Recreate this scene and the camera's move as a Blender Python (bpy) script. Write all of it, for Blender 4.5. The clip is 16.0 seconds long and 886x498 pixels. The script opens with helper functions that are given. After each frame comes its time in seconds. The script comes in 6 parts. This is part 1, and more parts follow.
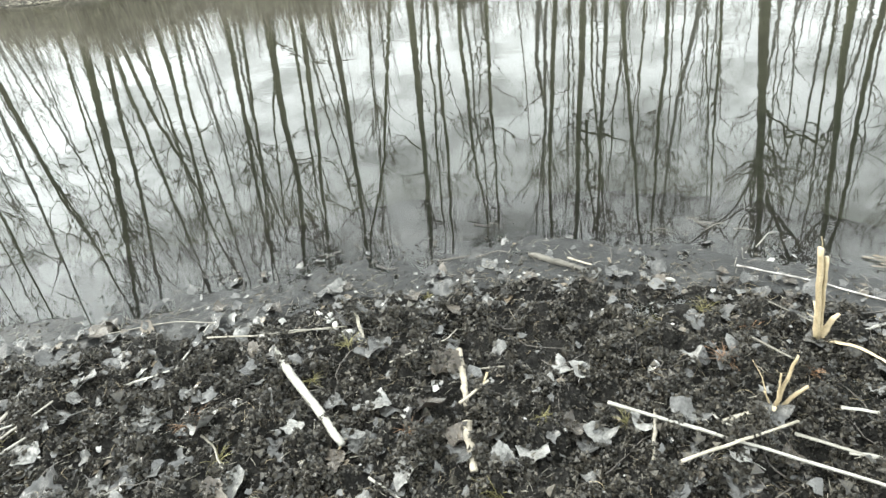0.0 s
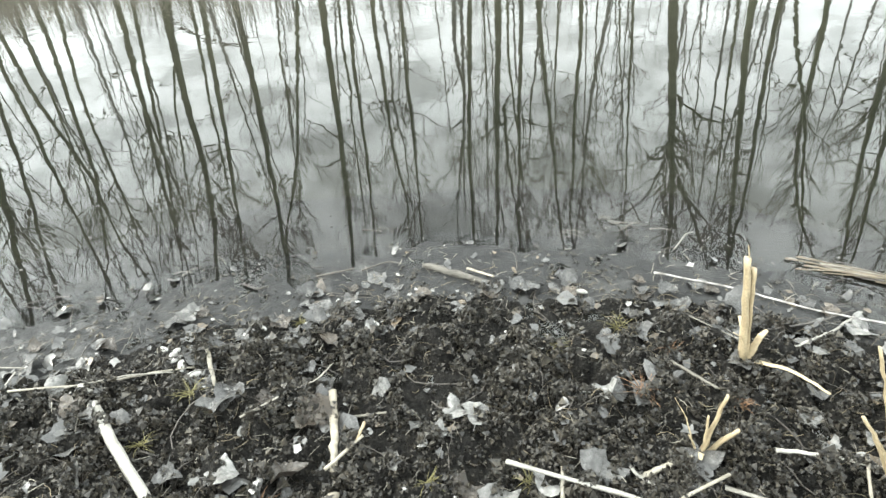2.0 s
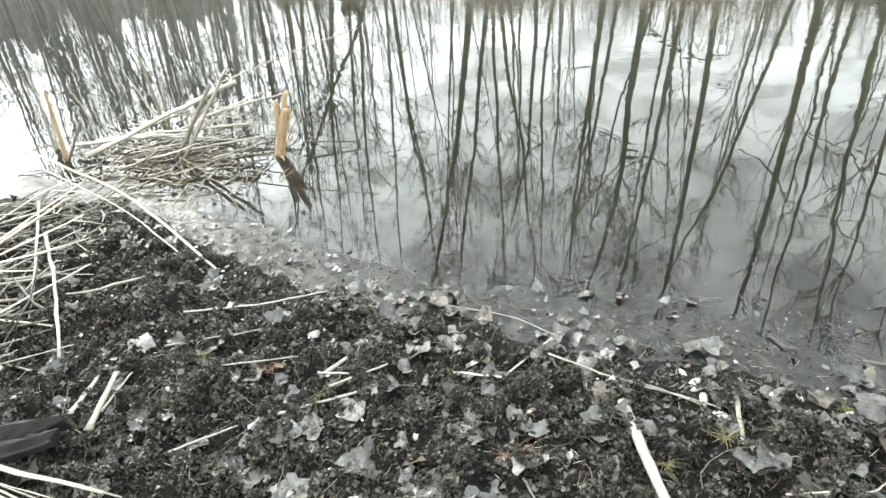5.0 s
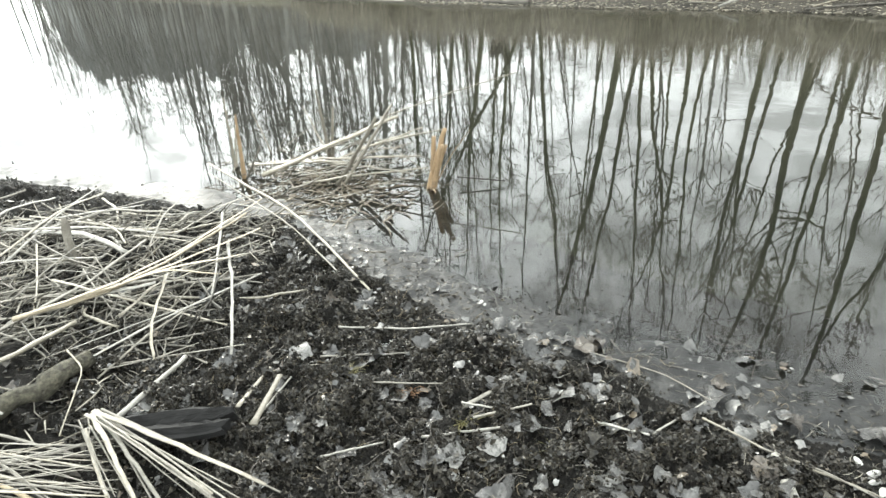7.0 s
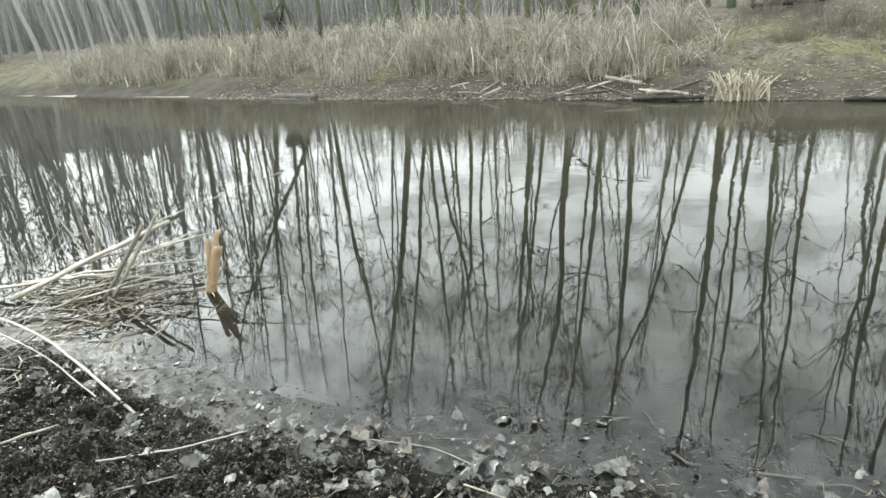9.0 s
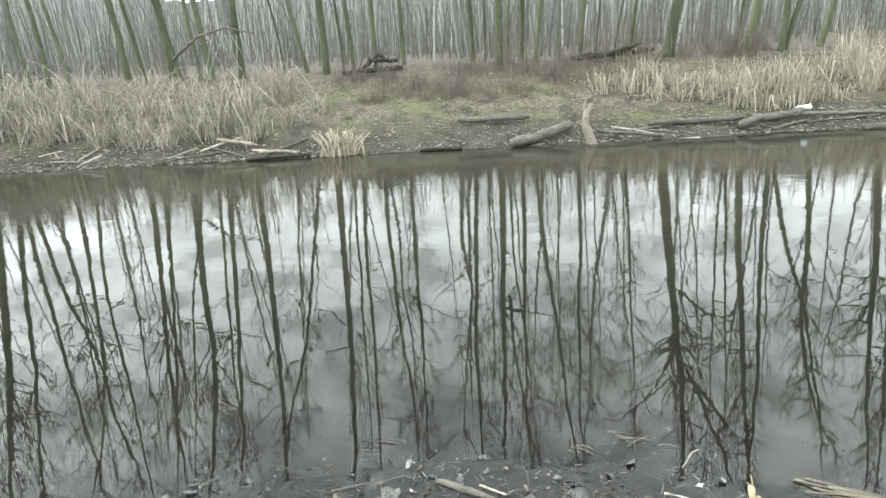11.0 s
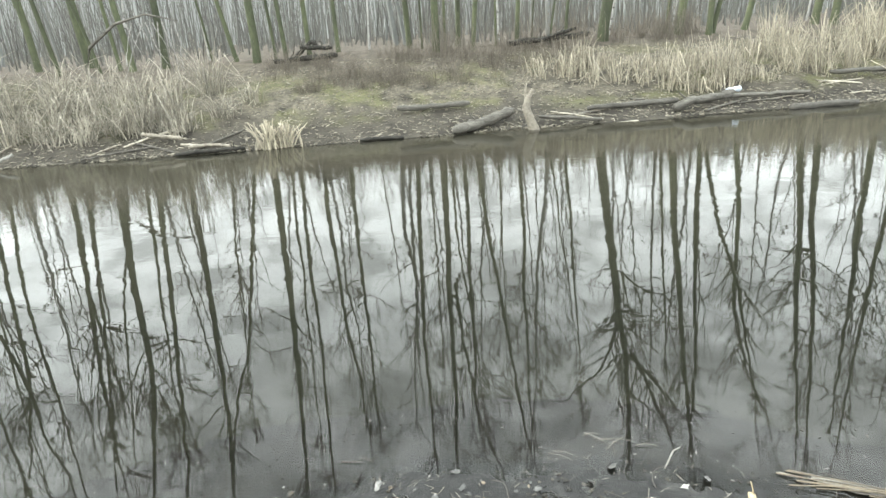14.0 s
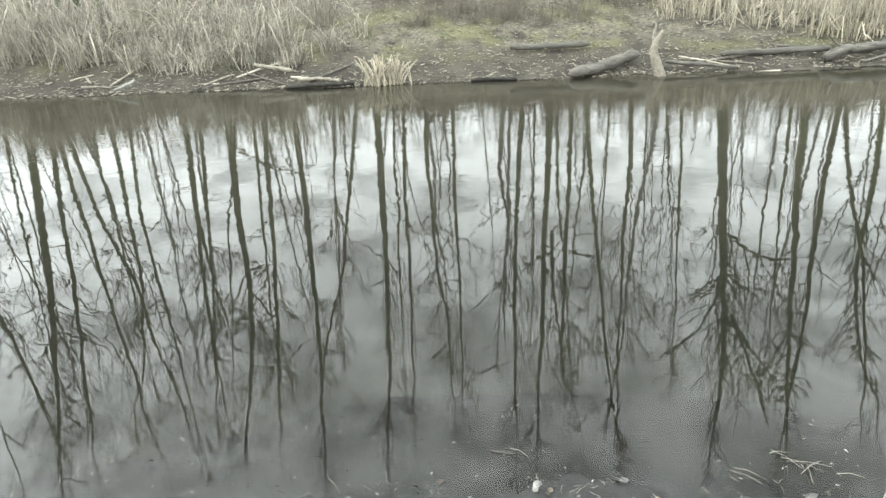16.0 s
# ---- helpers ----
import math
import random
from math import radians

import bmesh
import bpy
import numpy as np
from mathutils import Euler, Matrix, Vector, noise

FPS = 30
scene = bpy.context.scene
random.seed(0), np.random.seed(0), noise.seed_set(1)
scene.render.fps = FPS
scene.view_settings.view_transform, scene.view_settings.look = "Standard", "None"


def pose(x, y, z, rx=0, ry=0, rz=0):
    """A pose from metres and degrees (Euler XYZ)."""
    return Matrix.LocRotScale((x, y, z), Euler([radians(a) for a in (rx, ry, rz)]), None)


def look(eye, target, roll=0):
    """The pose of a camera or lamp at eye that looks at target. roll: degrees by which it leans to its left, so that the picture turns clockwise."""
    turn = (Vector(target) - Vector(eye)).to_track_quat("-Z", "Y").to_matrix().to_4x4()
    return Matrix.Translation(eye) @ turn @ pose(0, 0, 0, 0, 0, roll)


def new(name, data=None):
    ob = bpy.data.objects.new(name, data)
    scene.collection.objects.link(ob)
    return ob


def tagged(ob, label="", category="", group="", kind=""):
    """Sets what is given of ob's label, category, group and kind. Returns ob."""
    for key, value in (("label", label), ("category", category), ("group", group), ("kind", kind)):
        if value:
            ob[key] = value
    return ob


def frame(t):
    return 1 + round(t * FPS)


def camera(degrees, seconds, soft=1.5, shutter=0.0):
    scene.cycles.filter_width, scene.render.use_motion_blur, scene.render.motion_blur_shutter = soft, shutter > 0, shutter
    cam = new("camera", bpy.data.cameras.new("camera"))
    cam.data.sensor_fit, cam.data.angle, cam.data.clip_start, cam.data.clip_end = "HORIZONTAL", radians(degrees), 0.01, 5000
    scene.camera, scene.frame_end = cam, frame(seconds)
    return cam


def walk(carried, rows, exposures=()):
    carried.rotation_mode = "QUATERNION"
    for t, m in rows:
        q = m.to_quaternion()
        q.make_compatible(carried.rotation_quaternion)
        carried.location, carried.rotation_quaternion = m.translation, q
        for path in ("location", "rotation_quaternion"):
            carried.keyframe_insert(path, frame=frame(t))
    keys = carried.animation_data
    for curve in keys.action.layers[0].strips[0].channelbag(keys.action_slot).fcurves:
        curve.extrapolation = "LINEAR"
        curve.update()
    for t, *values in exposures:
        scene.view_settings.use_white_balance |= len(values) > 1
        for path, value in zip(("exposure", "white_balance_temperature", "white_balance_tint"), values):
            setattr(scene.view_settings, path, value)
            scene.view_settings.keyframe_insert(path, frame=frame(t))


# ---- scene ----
cam = camera(71.6, 16.0, soft=1.5)
PATH = [
    (0, (0.248, 0.249, 1.556), (-0.001, 1.91, 0.47), -6.8),
    (0.5, (0.287, 0.364, 1.518), (0.105, 2.05, 0.458), -6.9),
    (1, (0.378, 0.518, 1.435), (0.334, 2.187, 0.333), -4.4),
    (1.5, (0.446, 0.593, 1.394), (0.43, 2.23, 0.245), -6.3),
    (2, (0.383, 0.643, 1.403), (0.368, 2.284, 0.26), -4.0),
    (2.5, (0.211, 0.693, 1.404), (0.058, 2.333, 0.271), -4.0),
    (3, (0.055, 0.711, 1.401), (-0.328, 2.305, 0.256), -4.9),
    (3.5, (-0.031, 0.704, 1.42), (-0.611, 2.228, 0.262), -6.4),
    (4, (-0.082, 0.667, 1.435), (-0.8, 2.159, 0.312), -6.3),
    (4.5, (-0.144, 0.625, 1.447), (-1.017, 2.054, 0.354), -5.7),
    (5, (-0.225, 0.555, 1.465), (-1.308, 1.874, 0.421), -5.2),
    (5.2, (-0.254, 0.537, 1.471), (-1.41, 1.799, 0.437), -5.4),
    (7.3, (-0.303, 0.418, 1.506), (-1.755, 1.483, 0.636), -4.7),
    (7.5, (-0.313, 0.397, 1.517), (-1.8, 1.434, 0.673), -4.3),
    (8, (-0.31, 0.39, 1.528), (-1.817, 1.425, 0.716), -4.1),
    (8.5, (-0.234, 0.451, 1.552), (-1.621, 1.674, 0.789), -4.2),
    (9, (-0.056, 0.559, 1.563), (-1.079, 2.124, 0.852), -4.7),
    (9.5, (0.114, 0.613, 1.57), (-0.518, 2.387, 0.896), -3.9),
    (10, (0.267, 0.611, 1.576), (-0.111, 2.47, 0.94), -3.8),
    (10.2, (0.318, 0.596, 1.572), (0.02, 2.472, 0.946), -3.4),
    (12.3, (0.401, 0.51, 1.661), (0.687, 2.393, 1.053), -3.0),
    (12.5, (0.421, 0.579, 1.62), (0.715, 2.458, 1.004), -2.5),
    (13, (0.328, 0.573, 1.626), (0.641, 2.434, 0.966), -1.9),
    (13.5, (0.258, 0.617, 1.602), (0.492, 2.468, 0.883), -3.0),
    (14, (0.283, 0.744, 1.592), (0.472, 2.623, 0.933), -3.6),
    (14.5, (0.32, 0.83, 1.596), (0.503, 2.706, 0.928), -2.6),
    (15, (0.338, 0.904, 1.611), (0.463, 2.77, 0.9), -3.2),
    (15.5, (0.234, 1.026, 1.519), (0.177, 2.85, 0.702), -2.0),
    (16, (-0.028, 1.074, 1.622), (-0.116, 2.893, 0.796), -2.7),
]
walk(cam, [(t, look(eye, target, roll)) for t, eye, target, roll in PATH], exposures=[(0.0, 0.85, 6400, 3.0), (5.0, 0.85, 6400, 3.0), (7.4, 0.42, 6450, 4.0), (8.3, 0.3, 6450, 4.0), (9.2, 0.4, 6350, 2.0), (10.2, 0.48, 6300, 1.5), (12.5, 0.64, 6400, 3.0), (16.0, 0.68, 6400, 3.0)])
# ---- sky and sun ----
SUN_AZ, SUN_EL = radians(74), radians(29)          # to the left of the way the pond lies, behind thin cloud
TO_SUN = Vector((-math.sin(SUN_AZ) * math.cos(SUN_EL), math.cos(SUN_AZ) * math.cos(SUN_EL), math.sin(SUN_EL)))
sun = new("sun", bpy.data.lights.new("sun", "SUN"))
sun.data.energy, sun.data.angle, sun.data.color = 2.9, radians(6), (1.0, 0.94, 0.85)
sun.rotation_euler = (-TO_SUN).to_track_quat("-Z", "Y").to_euler()

world = bpy.data.worlds.new("overcast_sky")
scene.world = world
world.use_nodes = True
wn, wl = world.node_tree.nodes, world.node_tree.links
wn.clear()


def wnode(kind, **values):
    n = wn.new(kind)
    for k, v in values.items():
        n.inputs[k].default_value = v
    return n


def wmath(op, a, b=None):
    n = wn.new("ShaderNodeMath")
    n.operation = op
    for i, v in enumerate((a, b)):
        if v is None:
            continue
        if isinstance(v, (int, float)):
            n.inputs[i].default_value = v
        else:
            wl.new(v, n.inputs[i])
    return n.outputs[0]


sky = wn.new("ShaderNodeTexSky")
sky.sky_type, sky.sun_disc, sky.sun_elevation, sky.sun_rotation = "NISHITA", False, SUN_EL, -SUN_AZ
sky.air_density, sky.dust_density = 1.2, 2.0
direction = wn.new("ShaderNodeTexCoord").outputs["Generated"]
split = wn.new("ShaderNodeSeparateXYZ")
wl.new(direction, split.inputs[0])
lift = wmath("ADD", wmath("MAXIMUM", split.outputs[2], 0.0), 0.22)
flat = wn.new("ShaderNodeCombineXYZ")
wl.new(wmath("DIVIDE", split.outputs[0], lift), flat.inputs[0])
wl.new(wmath("DIVIDE", split.outputs[1], lift), flat.inputs[1])
clouds = wnode("ShaderNodeTexNoise", Scale=5.0, Detail=7.0, Roughness=0.58, Distortion=0.12)
wl.new(flat.outputs[0], clouds.inputs["Vector"])
shape = wn.new("ShaderNodeMapRange")
shape.inputs["From Min"].default_value, shape.inputs["From Max"].default_value = 0.38, 0.57
shape.inputs["To Min"].default_value, shape.inputs["To Max"].default_value = 0.52, 1.06
wl.new(clouds.outputs["Fac"], shape.inputs["Value"])
toward = wn.new("ShaderNodeVectorMath")
toward.operation = "DOT_PRODUCT"
toward.inputs[1].default_value = TO_SUN
wl.new(direction, toward.inputs[0])
glow = wmath("POWER", wmath("MAXIMUM", toward.outputs["Value"], 0.0), 8.0)
height = wmath("ADD", wmath("MULTIPLY", wmath("MAXIMUM", split.outputs[2], 0.0), 0.45), 0.76)      # an overcast sky is brighter overhead
cloud_light = wmath("MULTIPLY", shape.outputs[0], wmath("ADD", wmath("MULTIPLY", glow, 9.5), wmath("MULTIPLY", height, 8.6)))
cloud_colour = wn.new("ShaderNodeVectorMath")
cloud_colour.operation = "SCALE"
cloud_colour.inputs[0].default_value = (0.97, 0.99, 1.0)
wl.new(cloud_light, cloud_colour.inputs["Scale"])
clear = wn.new("ShaderNodeVectorMath")
clear.operation = "SCALE"
clear.inputs["Scale"].default_value = 0.12
wl.new(sky.outputs[0], clear.inputs[0])
both = wn.new("ShaderNodeMix")
both.data_type = "RGBA"
both.inputs["Factor"].default_value = 0.85
wl.new(clear.outputs[0], both.inputs[6])
wl.new(cloud_colour.outputs[0], both.inputs[7])
back = wnode("ShaderNodeBackground", Strength=0.46)
wl.new(both.outputs[2], back.inputs["Color"])
wl.new(back.outputs[0], wn.new("ShaderNodeOutputWorld").inputs[0])


# ---- materials ----
def mix_colour(nt, fac, a, b):
    n = nt.nodes.new("ShaderNodeMix")
    n.data_type = "RGBA"
    for slot, v in ((0, fac), (6, a), (7, b)):
        if isinstance(v, (int, float)):
            n.inputs[slot].default_value = v
        elif isinstance(v, tuple):
            n.inputs[slot].default_value = (*v, 1)
        else:
            nt.links.new(v, n.inputs[slot])
    return n.outputs[2]


def noise_of(nt, scale, lo=0.35, hi=0.65, detail=5.0, vector=None, w=None, rough=0.6):
    n = nt.nodes.new("ShaderNodeTexNoise")
    n.inputs["Scale"].default_value, n.inputs["Detail"].default_value, n.inputs["Roughness"].default_value = scale, detail, rough
    if w is not None:
        n.noise_dimensions = "4D"
        nt.links.new(w, n.inputs["W"])
    if vector is not None:
        nt.links.new(vector, n.inputs["Vector"])
    r = nt.nodes.new("ShaderNodeMapRange")
    r.inputs["From Min"].default_value, r.inputs["From Max"].default_value = lo, hi
    nt.links.new(n.outputs["Fac"], r.inputs["Value"])
    return r.outputs[0]


def material(name, light, dark, scale=20.0, rough=0.6, bump=0.3, fine=150.0, spots=None, spot_scale=8.0, spot_lo=0.55, spot_hi=0.62,
             stretch=(1, 1, 1), vary="object", amount=0.5, wet=None, depth=0.004, shine=0.5):
    """Two tones at one scale, fine grain, optional blotches of a third tone, per-piece variation and relief."""
    m = bpy.data.materials.new(name)
    m.use_nodes = True
    nt = m.node_tree
    p = nt.nodes["Principled BSDF"]
    where = nt.nodes.new("ShaderNodeTexCoord").outputs["Object"]
    mapping = nt.nodes.new("ShaderNodeMapping")
    mapping.inputs["Scale"].default_value = stretch
    nt.links.new(where, mapping.inputs[0])
    v = mapping.outputs[0]
    if vary == "object":
        rnd = nt.nodes.new("ShaderNodeObjectInfo").outputs["Random"]
    else:
        rnd = nt.nodes.new("ShaderNodeNewGeometry").outputs["Random Per Island"]
    ten = nt.nodes.new("ShaderNodeMath")
    ten.operation = "MULTIPLY"
    ten.inputs[1].default_value = 17.0
    nt.links.new(rnd, ten.inputs[0])
    w = ten.outputs[0]
    col = mix_colour(nt, noise_of(nt, scale, vector=v, w=w), dark, light)
    col = mix_colour(nt, noise_of(nt, fine, 0.3, 0.9, vector=v, w=w), col, tuple(c * 0.55 for c in dark))
    if spots:
        col = mix_colour(nt, noise_of(nt, spot_scale, spot_lo, spot_hi, vector=v, w=w), col, spots)
    tone = nt.nodes.new("ShaderNodeMapRange")
    tone.inputs["To Min"].default_value, tone.inputs["To Max"].default_value = 1 - amount, 1.0 + amount * 0.35
    nt.links.new(rnd, tone.inputs["Value"])
    scaled = nt.nodes.new("ShaderNodeVectorMath")
    scaled.operation = "SCALE"
    nt.links.new(col, scaled.inputs[0])
    nt.links.new(tone.outputs[0], scaled.inputs["Scale"])
    nt.links.new(scaled.outputs[0], p.inputs["Base Color"])
    p.inputs["Roughness"].default_value = rough
    p.inputs["Specular IOR Level"].default_value = shine
    if wet is not None:
        r = nt.nodes.new("ShaderNodeMapRange")
        r.inputs["To Min"].default_value, r.inputs["To Max"].default_value = wet, rough
        nt.links.new(noise_of(nt, scale * 0.35, 0.4, 0.6, vector=v, w=w), r.inputs["Value"])
        nt.links.new(r.outputs[0], p.inputs["Roughness"])
    b = nt.nodes.new("ShaderNodeBump")
    b.inputs["Strength"].default_value, b.inputs["Distance"].default_value = bump, depth
    nt.links.new(noise_of(nt, fine * 0.6, 0.2, 0.8, vector=v, w=w), b.inputs["Height"])
    nt.links.new(b.outputs[0], p.inputs["Normal"])
    return m


MUD = material("wet_mud", (0.026, 0.026, 0.0255), (0.012, 0.012, 0.0118), 9, 0.55, 0.6, 170, spots=(0.034, 0.0335, 0.032), spot_scale=5, amount=0, wet=0.3, depth=0.005, shine=0.2)
PEAT = material("peat", (0.021, 0.0195, 0.017), (0.004, 0.0038, 0.0035), 60, 0.85, 0.9, 200, amount=0, wet=0.5, depth=0.012, shine=0.08)
CRUMB = material("crumbled_peat", (0.074, 0.064, 0.047), (0.004, 0.0037, 0.0032), 70, 0.65, 0.7, 320, vary="island", amount=0.7, wet=0.24, depth=0.003, shine=0.35)
BED = material("pond_silt", (0.14, 0.143, 0.115), (0.09, 0.092, 0.075), 2, 0.9, 0.2, 30, amount=0, shine=0.0)
SHALLOWS = material("drowned_mud", (0.11, 0.106, 0.098), (0.05, 0.049, 0.046), 6, 0.9, 0.3, 60, amount=0, shine=0.0)
LEAF_PALE = material("bleached_leaf", (0.25, 0.245, 0.23), (0.1, 0.097, 0.092), 7, 0.5, 0.5, 60, spots=(0.03, 0.028, 0.025), spot_scale=5, spot_lo=0.5, spot_hi=0.68, amount=0.5, wet=0.3)
LEAF_WET = material("sodden_leaf", (0.12, 0.117, 0.111), (0.04, 0.0385, 0.0365), 7, 0.45, 0.5, 60, spots=(0.014, 0.013, 0.012), spot_scale=5, spot_lo=0.5, spot_hi=0.68, amount=0.6, wet=0.22)
LEAF_BROWN = material("brown_leaf", (0.085, 0.068, 0.05), (0.032, 0.026, 0.02), 7, 0.5, 0.5, 60, amount=0.5, wet=0.25)
FLAKE_PALE = material("pale_leaf_scrap", (0.3375, 0.3313, 0.3125), (0.1625, 0.1588, 0.15), 30, 0.5, 0.4, 90, vary="island", amount=0.6, wet=0.3)
FLAKE_WET = material("wet_leaf_scrap", (0.12, 0.117, 0.11), (0.035, 0.034, 0.032), 30, 0.45, 0.4, 90, vary="island", amount=0.7, wet=0.2)
FLAKE_BROWN = material("brown_leaf_scrap", (0.15, 0.115, 0.075), (0.06, 0.048, 0.034), 30, 0.5, 0.4, 90, vary="island", amount=0.6, wet=0.22)
SHELL = material("shell_white", (0.475, 0.465, 0.437), (0.266, 0.261, 0.242), 60, 0.4, 0.2, 300, amount=0.2)
REED = material("dry_reed", (0.318, 0.290, 0.235), (0.177, 0.159, 0.122), 14, 0.55, 0.25, 120, spots=(0.1, 0.085, 0.06), spot_scale=16, spot_lo=0.56, spot_hi=0.74, amount=0.65)
REED_FRESH = material("yellow_reed", (0.428, 0.354, 0.229), (0.280, 0.221, 0.133), 10, 0.5, 0.25, 140, spots=(0.2, 0.14, 0.08), spot_scale=16, spot_lo=0.62, spot_hi=0.75, amount=0.15)
REED_WHITE = material("bleached_stick", (0.312, 0.300, 0.270), (0.180, 0.171, 0.147), 25, 0.55, 0.3, 160, spots=(0.2, 0.18, 0.14), spot_scale=30, spot_lo=0.62, spot_hi=0.72, amount=0.15)
REED_GREY = material("grey_reed", (0.270, 0.255, 0.217), (0.150, 0.135, 0.112), 14, 0.6, 0.25, 120, amount=0.4)
REED_MAT = material("matted_reed", (0.243, 0.227, 0.192), (0.109, 0.099, 0.080), 9, 0.65, 0.2, 90, vary="island", amount=0.6)
TWIG = material("dark_twig", (0.1, 0.085, 0.07), (0.03, 0.026, 0.022), 40, 0.55, 0.4, 200, amount=0.4)
BIRCH_TWIG = material("birch_twig", (0.55, 0.53, 0.5), (0.08, 0.07, 0.06), 30, 0.55, 0.3, 120, amount=0.2)
DEADWOOD = material("grey_deadwood", (0.181, 0.168, 0.143), (0.051, 0.045, 0.036), 22, 0.8, 0.8, 80, stretch=(0.15, 1, 1), amount=0.3, depth=0.01)
DARKWOOD = material("rotten_wood", (0.05, 0.046, 0.038), (0.014, 0.013, 0.011), 14, 0.7, 0.6, 70, amount=0.2, depth=0.01, shine=0.2)
PALEWOOD = material("bare_wood", (0.315, 0.281, 0.221), (0.128, 0.111, 0.085), 22, 0.65, 0.4, 60, amount=0.15, depth=0.006)
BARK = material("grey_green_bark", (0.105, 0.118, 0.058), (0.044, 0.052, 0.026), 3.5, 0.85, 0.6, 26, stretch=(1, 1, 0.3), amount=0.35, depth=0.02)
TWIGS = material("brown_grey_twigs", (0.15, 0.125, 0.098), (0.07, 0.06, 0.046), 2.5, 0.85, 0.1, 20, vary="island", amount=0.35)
# haze over distance is painted into the next two barks as pale grey
BARK_FAR_HAZED = material("haze_tinted_bark", (0.229, 0.235, 0.224), (0.154, 0.157, 0.150), 2.5, 0.9, 0.3, 20, stretch=(1, 1, 0.3), vary="island", amount=0.4)
BARK_HAZY = material("haze_paled_bark", (0.27, 0.268, 0.25), (0.18, 0.178, 0.166), 2.5, 0.9, 0.2, 20, stretch=(1, 1, 0.3), vary="island", amount=0.3)
CHARRED = material("blackened_wood", (0.02, 0.0195, 0.019), (0.005, 0.0048, 0.0046), 30, 0.75, 0.8, 120, stretch=(0.5, 0.35, 2), amount=0.1, shine=0.2)
MOSSWOOD = material("mossy_wood", (0.12, 0.112, 0.082), (0.028, 0.026, 0.02), 30, 0.85, 1.0, 110, amount=0.2, depth=0.01, shine=0.25)
BIRCH = material("birch_bark", (0.422, 0.415, 0.394), (0.272, 0.265, 0.252), 5, 0.7, 0.3, 20, spots=(0.06, 0.055, 0.05), spot_scale=3, spot_lo=0.55, spot_hi=0.6, stretch=(1, 1, 2.5), amount=0.2)
BRUSH = material("grey_brush", (0.187, 0.182, 0.166), (0.109, 0.107, 0.096), 2, 0.9, 0.1, 20, vary="island", amount=0.45)
RUST_BRUSH = material("brown_shrub", (0.211, 0.182, 0.147), (0.134, 0.115, 0.090), 2, 0.9, 0.1, 20, vary="island", amount=0.4)
REED_BED = material("standing_reed", (0.532, 0.480, 0.371), (0.339, 0.298, 0.222), 3, 0.7, 0.1, 40, vary="island", amount=0.6)
REED_PALE = material("bleached_standing_reed", (0.504, 0.464, 0.380), (0.264, 0.236, 0.184), 3, 0.7, 0.1, 40, vary="island", amount=0.65)
SODDEN = material("sodden_reed", (0.2, 0.16, 0.105), (0.08, 0.066, 0.046), 10, 0.5, 0.3, 120, amount=0.5)
RUST_REED = material("rusty_reed", (0.42, 0.3, 0.17), (0.22, 0.15, 0.085), 12, 0.6, 0.3, 120, spots=(0.1, 0.07, 0.045), spot_scale=14, spot_lo=0.58, spot_hi=0.72, amount=0.2)
REED_TAN = material("tan_reed_leaf", (0.400, 0.344, 0.248), (0.240, 0.200, 0.136), 14, 0.55, 0.25, 120, amount=0.25)
STRAW_FAR = material("shore_straw", (0.400, 0.360, 0.280), (0.176, 0.156, 0.120), 9, 0.65, 0.1, 90, vary="island", amount=0.75)
STRAW = material("straw_bits", (0.336, 0.312, 0.264), (0.120, 0.108, 0.084), 9, 0.65, 0.1, 90, vary="island", amount=0.75)
SPECK = material("floating_specks", (0.4, 0.39, 0.36), (0.12, 0.11, 0.1), 9, 0.6, 0.1, 90, vary="island", amount=0.8)
SPROUT = material("olive_sprout", (0.22, 0.19, 0.07), (0.12, 0.11, 0.04), 30, 0.6, 0.1, 100, vary="island", amount=0.4)
SPROUT_RUST = material("rust_sprout", (0.27, 0.15, 0.07), (0.15, 0.08, 0.04), 30, 0.6, 0.1, 100, vary="island", amount=0.4)
LITTER = material("pale_litter", (0.75, 0.8, 0.85), (0.5, 0.58, 0.68), 20, 0.4, 0.2, 100, amount=0.1)


